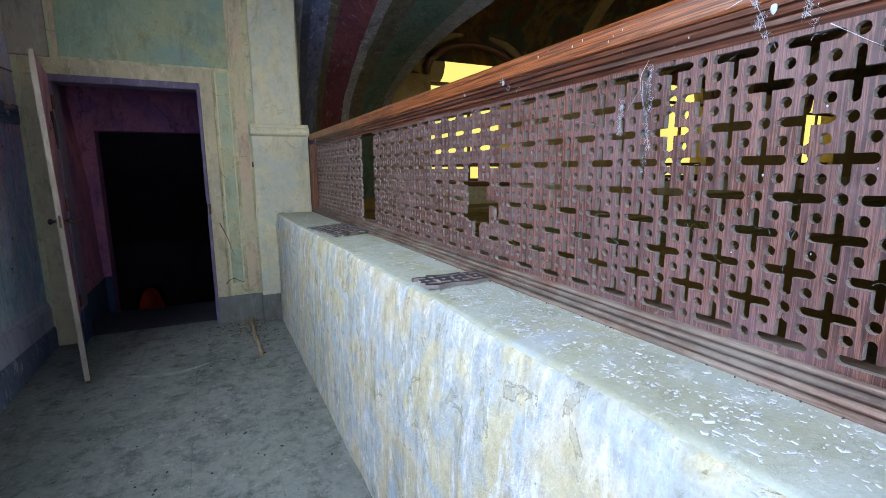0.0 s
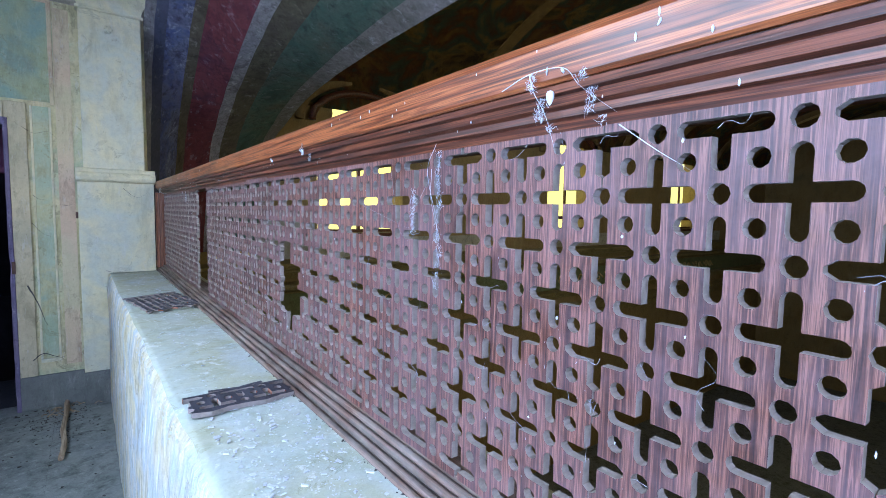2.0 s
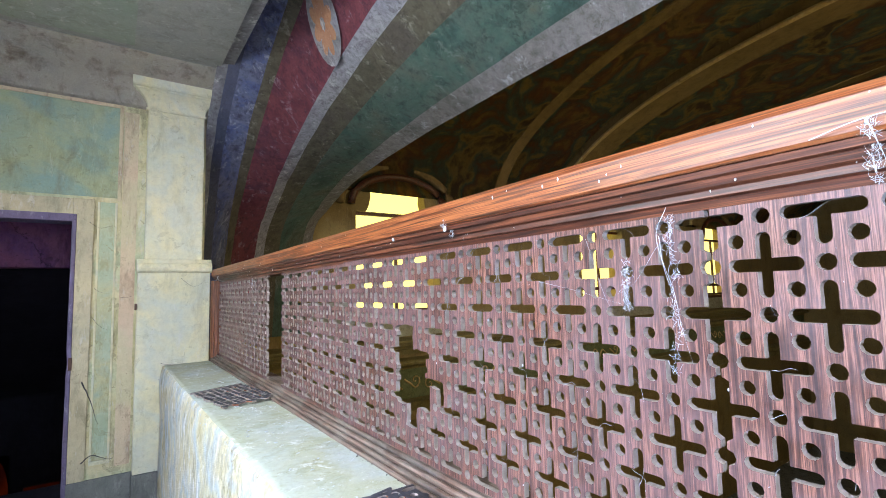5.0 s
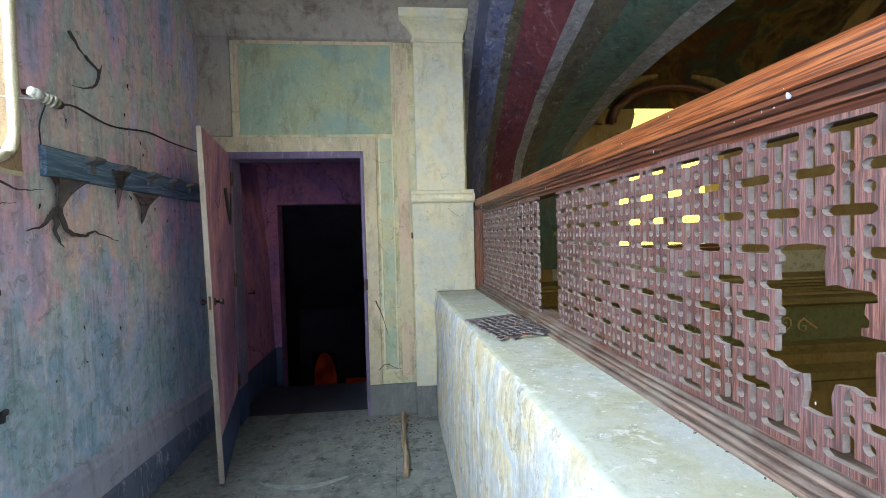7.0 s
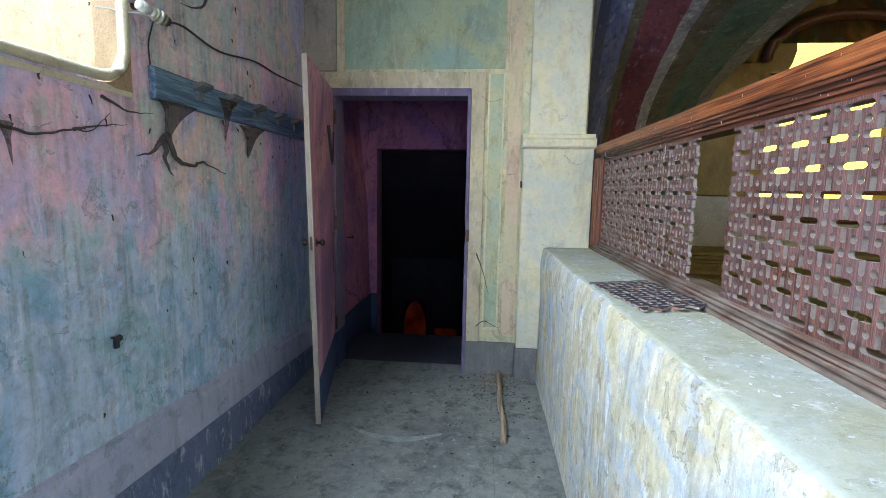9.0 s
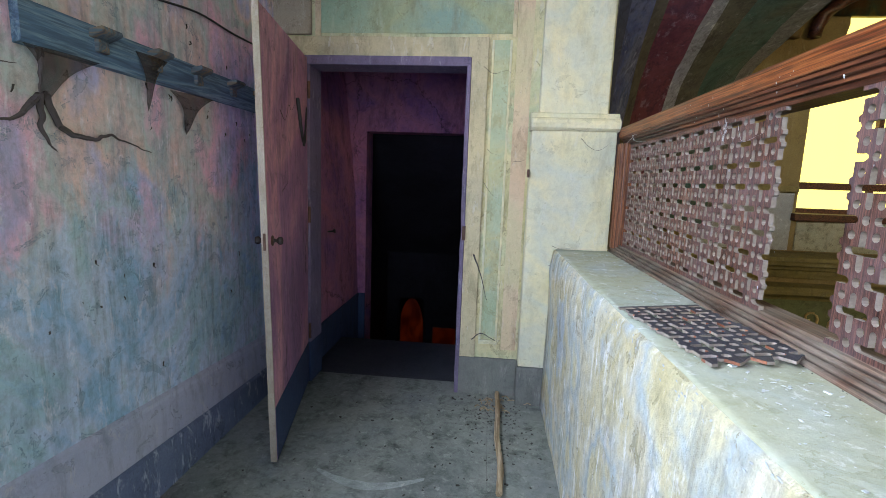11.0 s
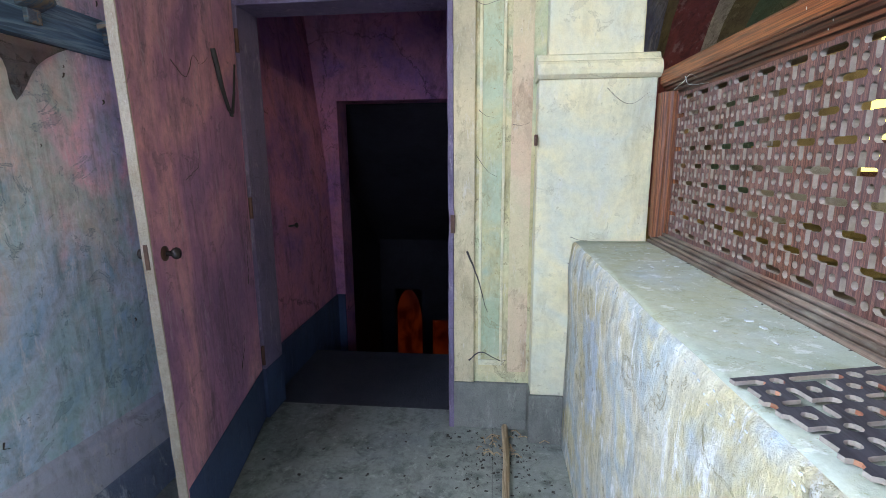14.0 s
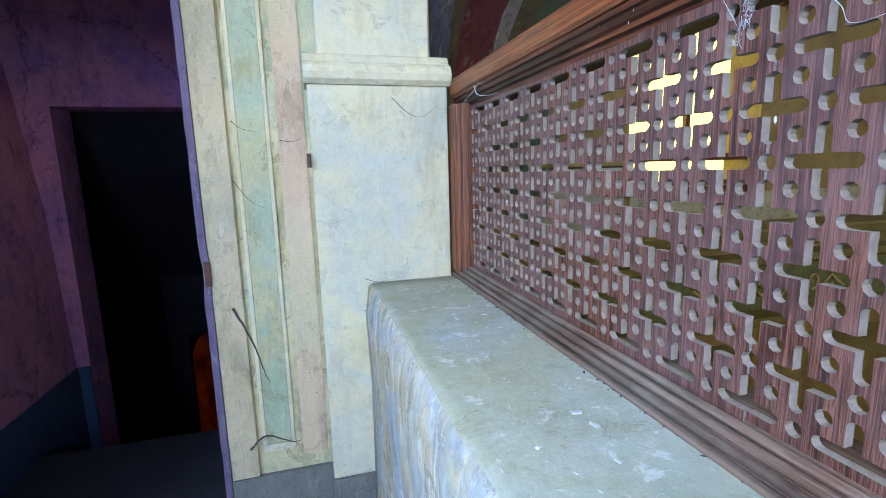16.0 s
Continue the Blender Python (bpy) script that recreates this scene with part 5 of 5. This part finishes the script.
strands("cobweb", "dusty cobweb strand sagging across the wall", [
    [(OFF, 2.15, 1.51), (OFF, 2.275, 1.496), (OFF, 2.368, 1.487), (OFF, 2.501, 1.515), (OFF, 2.565, 1.52), (OFF, 2.653, 1.589)],
    [(OFF, 2.5, 1.515), (OFF, 2.56, 1.53), (OFF, 2.72, 1.56)],
    [(OFF, 2.62, 1.64), (OFF, 2.72, 1.61), (OFF, 2.86, 1.62)]], 0.006, M_web)
strands("cobweb", "curled dark cobweb high on the wall", [
    [(OFF, 3.065, 2.33), (OFF, 3.13, 2.28), (OFF, 3.167, 2.263)],
    [(OFF, 3.17, 2.265), (OFF, 3.26, 2.23), (OFF, 3.293, 2.27)],
    [(OFF, 3.27, 2.24), (OFF, 3.24, 2.158), (OFF, 3.16, 2.115), (OFF, 3.06, 2.098)]], 0.008, M_web)
bm = bmesh.new()
rng = random.Random(5)
for _ in range(60):
    y, z = rng.uniform(2.0, 4.2), rng.choice([rng.uniform(0.5, 1.6), rng.uniform(1.85, 2.7), rng.uniform(1.5, 1.68)])
    ln = rng.uniform(0.006, 0.03)
    tube([(WEST + 0.002, y, z), (WEST + 0.004, y + rng.uniform(-0.3, 0.3) * ln, z - ln * 0.6), (WEST + 0.001, y + rng.uniform(-0.5, 0.5) * ln, z - ln)], rng.uniform(0.0015, 0.0045), 5, bm, 0.5)
tagged(part("wall_dirt", bm, M_dirt), "small dark specks and chips on the plaster", "dirt", kind="stuff")

# white cobwebs and droppings on the grille
strands("cobweb", "white cobweb with egg sacs on the top rail", [
    [(0.824, 0.56, 1.612), (0.82, 0.51, 1.621), (0.82, 0.462, 1.618), (0.822, 0.439, 1.594), (0.845, 0.41, 1.566)],
    [(0.82, 0.51, 1.62), (0.822, 0.505, 1.6), (0.84, 0.502, 1.575), (0.86, 0.5, 1.53)],
    [(0.86, 0.416, 1.556), (0.856, 0.376, 1.528), (0.862, 0.338, 1.502)]], 0.0007, M_webwhite)
for at, r in (((0.818, 0.476, 1.588), 0.011), ((0.82, 0.51, 1.617), 0.008), ((0.82, 0.463, 1.615), 0.007), ((0.824, 1.25, 1.6), 0.012), ((0.826, 0.358, 1.638), 0.006), ((0.826, 1.5, 1.6), 0.009), ((0.83, 2.69, 1.575), 0.008)):
    bm = bmesh.new()
    bmesh.ops.create_icosphere(bm, subdivisions=2, radius=r * 0.42, matrix=Matrix.Translation(at) @ Matrix.Diagonal((0.6, 0.8, 1.5, 1)))
    rough_up(bm, r * 0.5, 90)
    tagged(part("egg_sac", bm, M_webwhite, smooth=True), "small white silky egg sac stuck to the grille", "egg sac", group="egg sacs on the grille")
strands("cobweb", "white fluffy cobweb hanging down the grille", [
    [(0.858, 0.745, 1.57), (0.85, 0.758, 1.525), (0.856, 0.74, 1.446), (0.85, 0.73, 1.4), (0.858, 0.722, 1.35)],
    [(0.86, 0.76, 1.53), (0.852, 0.75, 1.48), (0.858, 0.735, 1.42)]], 0.0005, M_webwhite)
bm = bmesh.new()
rng = random.Random(31)
for cy, top, foot, n in ((0.745, 1.56, 1.33, 70), (0.51, 1.62, 1.56, 40), (0.44, 1.61, 1.56, 30), (0.12, 1.34, 1.05, 16), (0.82, 1.5, 1.42, 40), (1.25, 1.61, 1.58, 26), (3.24, 1.58, 1.5, 30)):
    for _ in range(3 * n):
        z = rng.uniform(foot, top)
        y = cy + 0.012 * noise.noise(Vector((z * 25, cy, 0))) + rng.gauss(0, 0.004)
        x = 0.822 if z > 1.6 else (0.842 if z > 1.57 else 0.864)
        d = Vector((rng.uniform(-0.2, 0.2), rng.uniform(-1, 1), rng.uniform(-1.4, 1))) * rng.uniform(0.002, 0.0065)
        q = Vector((x, y, z))
        tube([q - d, q + Vector((-0.002, 0, 0.3 * d.y)), q + d], rng.uniform(0.00015, 0.0004), 4, bm, 0.5)
tagged(part("cobweb_fluff", bm, M_webwhite), "white fluffy cobweb fibres clinging to the grille", "cobweb", kind="stuff")
strands("cobweb", "white cobweb threads across the grille", [
    [(0.858, 0.889, 1.539), (0.85, 0.848, 1.435), (0.856, 0.824, 1.407)],
    [(0.858, 0.763, 1.514), (0.85, 0.8, 1.46), (0.858, 0.848, 1.44)],
    [(0.858, 1.0, 1.47), (0.85, 0.9, 1.45), (0.858, 0.83, 1.43)]], 0.0003, M_webgrey)
strands("cobweb", "white cobweb in the corner of the rail", [
    [(0.84, 4.25, 1.575), (0.83, 4.145, 1.584), (0.828, 4.08, 1.6), (0.828, 4.029, 1.583)],
    [(0.828, 4.12, 1.6), (0.835, 4.1, 1.57), (0.86, 4.0, 1.56)]], 0.002, M_webwhite)
strands("cobweb", "white cobweb under the top rail", [
    [(0.85, 3.26, 1.56), (0.852, 3.243, 1.531), (0.856, 3.229, 1.505)],
    [(0.858, 3.15, 1.54), (0.85, 3.116, 1.504), (0.856, 3.099, 1.484), (0.858, 3.0, 1.5)]], 0.0006, M_webwhite)
bm = bmesh.new()
rng = random.Random(8)
for _ in range(120):
    y = rng.uniform(-0.4, 3.6)
    z = rng.choice([rng.uniform(1.61, 1.65), rng.uniform(1.05, 1.56), rng.uniform(1.57, 1.6)])
    x = 0.827 if z > 1.605 else (0.846 if z > 1.57 else 0.866)
    s0 = rng.uniform(0.0012, 0.0035)
    bmesh.ops.create_icosphere(bm, subdivisions=1, radius=s0 * 0.6, matrix=Matrix.Translation((x, y, z)) @ Matrix.Diagonal((0.7, rng.uniform(0.6, 1.2), rng.uniform(0.8, 3.0), 1)))
tagged(part("droppings", bm, M_webwhite), "white specks and droppings on the grille", "droppings", kind="stuff")
bm = bmesh.new()
for _ in range(150):
    k, j = rng.randint(-4, 30), rng.randint(0, 7)
    if 19 <= k <= 23:
        continue
    y, z, a = Y_0 + PITCH * k + rng.uniform(-0.012, 0.012), row_z(j) + rng.uniform(-0.012, 0.012), rng.uniform(0, 3.14)
    ln = rng.uniform(0.012, 0.028)
    cy, cz = ln * math.cos(a), ln * math.sin(a)
    bend = rng.uniform(-0.4, 0.4)
    tube(spline([(0.872, y - cy, z - cz), (0.876, y - 0.4 * cy + bend * cz, z - 0.4 * cz - bend * cy), (0.877, y + 0.3 * cy - bend * cz, z + 0.3 * cz + bend * cy), (0.872, y + cy, z + cz)], 7), rng.uniform(0.0002, 0.0005), 4, bm, 0.5)
tagged(part("web_threads", bm, M_webgrey), "fine grey cobweb threads in the pierced holes", "cobweb", kind="stuff")

# crumbs along the joint of ledge and bottom rail
bm = bmesh.new()
rng = random.Random(41)
for _ in range(420):
    y = rng.uniform(-0.6, 4.36)
    if noise.noise(Vector((y * 2.2, 0, 3))) < -0.12:
        continue
    r = rng.uniform(0.0008, 0.003)
    bmesh.ops.create_icosphere(bm, subdivisions=1, radius=r, matrix=Matrix.Translation((0.828 - abs(rng.gauss(0, 0.006)), y, 0.9715 + r * 0.4)) @ Matrix.Rotation(rng.uniform(0, 3), 4, 'Z') @ Matrix.Diagonal((rng.uniform(0.5, 1), rng.uniform(0.8, 2.4), 0.6, 1)))
tagged(part("ledge_dirt", bm, M_dirt), "dark dirt crumbs gathered along the foot of the grille", "dirt", kind="stuff")
bm = bmesh.new()
for y, n in ((0.98, 26), (1.33, 60), (2.55, 30), (0.4, 20)):
    for _ in range(n):
        r = rng.uniform(0.0012, 0.0045)
        at = (rng.uniform(0.64, 0.81), y + rng.gauss(0, 0.07), 0.9735)
        bmesh.ops.create_cube(bm, size=r, matrix=Matrix.Translation(at) @ Matrix.Rotation(rng.uniform(0, 3), 4, 'Z') @ Matrix.Rotation(rng.uniform(-0.3, 0.3), 4, 'X') @ Matrix.Diagonal((rng.uniform(0.5, 1.6), rng.uniform(1, 3), 0.35, 1)))
tagged(part("plaster_crumbs", bm, M_flakes), "pale plaster crumbs heaped on the ledge", "plaster crumbs", kind="stuff")

# stick and dirt on the floor
stick = tube(spline([(0.237, 4.44, 0.03), (0.24, 4.25, 0.018), (0.232, 3.95, 0.016), (0.244, 3.7, 0.017), (0.234, 3.49, 0.016)], 16), 0.015, 8)
rough_up(stick, 0.003, 30)
tagged(part("stick", stick, M_stick), "pale dry wooden stick lying on the stone floor", "stick")
bm = bmesh.new()
rng = random.Random(11)


def crumb(bm, x, y, z, s0, flat):
    a = rng.uniform(0, 6.28)
    m = Matrix.Translation((x, y, z + s0 * flat * 0.5)) @ Matrix.Rotation(a, 4, 'Z') @ Matrix.Diagonal((s0 * rng.uniform(0.6, 2.2), s0 * rng.uniform(0.5, 1), s0 * flat, 1))
    got = bmesh.ops.create_cube(bm, size=1, matrix=m)
    for v in got["verts"]:
        v.co += Vector((rng.uniform(-1, 1), rng.uniform(-1, 1), 0)) * s0 * 0.25


for _ in range(420):
    if rng.random() < 0.55:
        x, y = rng.gauss(0.2, 0.13), rng.gauss(4.2, 0.22)
    else:
        x, y = rng.uniform(-0.95, 0.48), rng.uniform(0.8, 4.4)
    if x < 0.48 and y < 4.44 and not (x > 0.34 and y > 4.35):
        crumb(bm, x, y, 0.0, rng.uniform(0.003, 0.009), 0.5)
tagged(part("floor_dirt", bm, M_dirt), "dark crumbs and dead leaves scattered on the floor", "dirt", kind="stuff")
bm = bmesh.new()
for _ in range(26):
    x, y, a = rng.gauss(0.23, 0.05), rng.gauss(4.33, 0.06), rng.uniform(0, 6.28)
    if y > 4.42:
        continue
    ln = rng.uniform(0.03, 0.08)
    tube([(x, y, 0.006), (x + ln * 0.5 * math.cos(a), y + ln * 0.4 * math.sin(a), 0.02), (x + ln * math.cos(a), y + ln * 0.6 * math.sin(a), 0.008)], 0.003, 5, bm)
tagged(part("twigs", bm, M_stick), "small heap of dry twigs in the corner", "twigs", kind="stuff")
bm = bmesh.new()
for _ in range(1300):
    y = rng.choice([rng.uniform(-0.3, 1.3), rng.uniform(-0.3, 4.3), rng.uniform(0.2, 1.2)])
    crumb(bm, rng.uniform(0.6, 0.81), y, 0.971, rng.choice([0.002, 0.0025, 0.003, 0.004, 0.007]) * rng.uniform(0.6, 1.2), 0.4)
tagged(part("paint_flakes", bm, M_flakes), "white paint flakes scattered on the parapet ledge", "paint flakes", kind="stuff")
bm = bmesh.new()
for _ in range(420):
    y = rng.uniform(-0.4, 4.3)
    xt = 0.563 - 0.0115 * y
    m = Matrix.Translation((xt - 0.004 + rng.uniform(-0.012, 0.02), y, 0.952 + rng.uniform(-0.03, 0.012))) @ Matrix.Rotation(rng.uniform(-0.6, 0.6), 4, 'X') @ Matrix.Diagonal((rng.uniform(0.002, 0.004), rng.uniform(0.004, 0.012), rng.uniform(0.0015, 0.004), 1))
    got = bmesh.ops.create_icosphere(bm, subdivisions=1, radius=0.6, matrix=m)
tagged(part("plaster_chips", bm, M_flakes), "chipped white plaster along the parapet edge", "plaster chips", kind="stuff")
for run in ([(0.1, NORTH - 0.012, 1.535), (0.13, NORTH - 0.03, 1.51), (0.17, NORTH - 0.012, 1.5)], [(0.25, NORTH - 0.012, 1.47), (0.29, NORTH - 0.03, 1.465), (0.33, NORTH - 0.012, 1.48)], [(0.09, NORTH - 0.012, 1.34), (0.14, NORTH - 0.03, 1.27), (0.19, NORTH - 0.012, 1.24)], [(0.06, NORTH - 0.022, 2.0), (0.12, NORTH - 0.03, 1.96), (0.2, NORTH - 0.012, 1.98), (0.25, NORTH - 0.012, 1.93)]):
    strands("cobweb", "thin dark cobweb strand clinging to the painted wall", [run], 0.0013, M_web)
strands("cobweb", "thin dark cobweb strand sagging on the pilaster", [[(0.62, 4.362, 1.6), (0.68, 4.355, 1.545), (0.73, 4.358, 1.54), (0.79, 4.362, 1.585)]], 0.0013, M_web)
strands("cobweb", "thin dark cobweb strand above the parapet", [[(0.5, 4.36, 0.99), (0.55, 4.355, 0.975), (0.62, 4.36, 0.985)], [(0.49, 4.362, 0.875), (0.53, 4.355, 0.87), (0.55, 4.33, 0.89)]], 0.0013, M_web)
strands("cobweb", "dark cobweb strand on the wall beside the doorway", [[(0.05, NORTH - 0.022, 0.9), (0.1, NORTH - 0.012, 0.77), (0.147, NORTH - 0.01, 0.6)]], 0.005, M_web)
strands("cobweb", "dark cobweb strand on the wall beside the doorway", [[(0.06, NORTH - 0.022, 0.36), (0.12, NORTH - 0.015, 0.4), (0.2, NORTH - 0.012, 0.36), (0.24, NORTH - 0.012, 0.36)]], 0.004, M_web)

# nails and a plate left in the walls
nail = lathe([(0.002, 0.0), (0.0045, 0.002), (0.0045, 0.03), (0.012, 0.032), (0.012, 0.038), (0.004, 0.042)], (WEST, 2.601, 0.81), (1, -0.15, 0.1), 10)
add_box(nail, (WEST + 0.012, 2.592, 0.772), (WEST + 0.024, 2.612, 0.808), 0.004)
tagged(part("wall_hook", nail, M_cable), "short black iron hook driven into the wall", "hook")
tagged(part("wall_nail", lathe([(0.003, 0.0), (0.006, 0.002), (0.006, 0.05), (0.016, 0.052), (0.016, 0.06), (0.004, 0.064)], (-1.092, 5.1, 0.92), (1, -0.1, 0.15), 10), M_cable), "dark iron nail in the mauve passage wall", "nail")
clamp = box((0.335, 4.352, 1.375), (0.349, 4.373, 1.42), 0.003)
add_box(clamp, (0.339, 4.345, 1.386), (0.345, 4.353, 1.41), 0.001)
tagged(part("iron_clamp", clamp, M_iron), "small rusty iron clamp on the edge of the pilaster", "clamp")

# painted rosette on the red band
cen = soffit(1.31, 23)
nx = (soffit(1.35, 23) - cen).normalized() * 1.5
ny = (soffit(1.31, 24) - cen).normalized()
nn = nx.cross(ny).normalized()
if nn.z > 0:
    nn = -nn
ros = thing("painted_rosette", "orange painted flower on a pale disc of the arch", "fresco rosette", cen, kind="structure")
bm = bmesh.new()
vs = [bm.verts.new(cen + 0.17 * (math.cos(a) * nx + math.sin(a) * ny) + nn * 0.02) for a in [2 * math.pi * k / 24 for k in range(24)]]
bm.faces.new(vs)
part("disc", bm, M_fgrey, ros)
for k in range(8):
    a = 2 * math.pi * k / 8
    d = math.cos(a) * nx + math.sin(a) * ny
    e = -math.sin(a) * nx + math.cos(a) * ny
    bm = bmesh.new()
    vs = [bm.verts.new(cen + nn * 0.026 + d * (0.078 + 0.055 * math.cos(b)) + e * 0.033 * math.sin(b)) for b in [2 * math.pi * q / 12 for q in range(12)]]
    bm.faces.new(vs)
    part("petal", bm, M_rosette, ros)


# ---- stone slabs of the gallery floor ----
SLAB = 0.36
bm = bmesh.new()
add_box(bm, (0.0006, 0.0006, -0.02), (SLAB - 0.0006, SLAB - 0.0006, 0.0), 0.0008)
slab_mesh = mesh_of("slab", bm, M_floor)
rng = random.Random(21)
for i in range(5):
    for j in range(17):
        ob = new("slab", slab_mesh)
        ob.matrix_world = pose(-1.26 + SLAB * i, SOUTH + 0.02 + SLAB * j, rng.uniform(-0.0006, 0.0), rng.uniform(-0.04, 0.04), rng.uniform(-0.04, 0.04), 0)
        ob.parent = floor

# dusty drag mark on the floor
bm = bmesh.new()
up, dn = [], []
for k in range(13):
    t = k / 12
    x, y = -0.6 + 0.5 * t, 3.56 - 0.09 * math.sin(math.pi * t)
    w = 0.012 + 0.022 * math.sin(math.pi * t) + 0.006 * noise.noise(Vector((k * 0.7, 0, 0)))
    up.append(bm.verts.new((x, y + w, 0.0015)))
    dn.append(bm.verts.new((x, y - w * 0.6, 0.0015)))
for k in range(12):
    bm.faces.new((up[k], up[k + 1], dn[k + 1], dn[k]))
M_dust = plaster("pale_floor_dust", [(0.3, 0.33, 0.33), (0.42, 0.45, 0.45), (0.24, 0.27, 0.27)], stain=(0.14, 0.15, 0.15), big=8, streak=0, flakes=0.4)
tagged(part("dust_streak", bm, M_dust), "pale curved dust mark on the stone floor", "dust", kind="stuff")
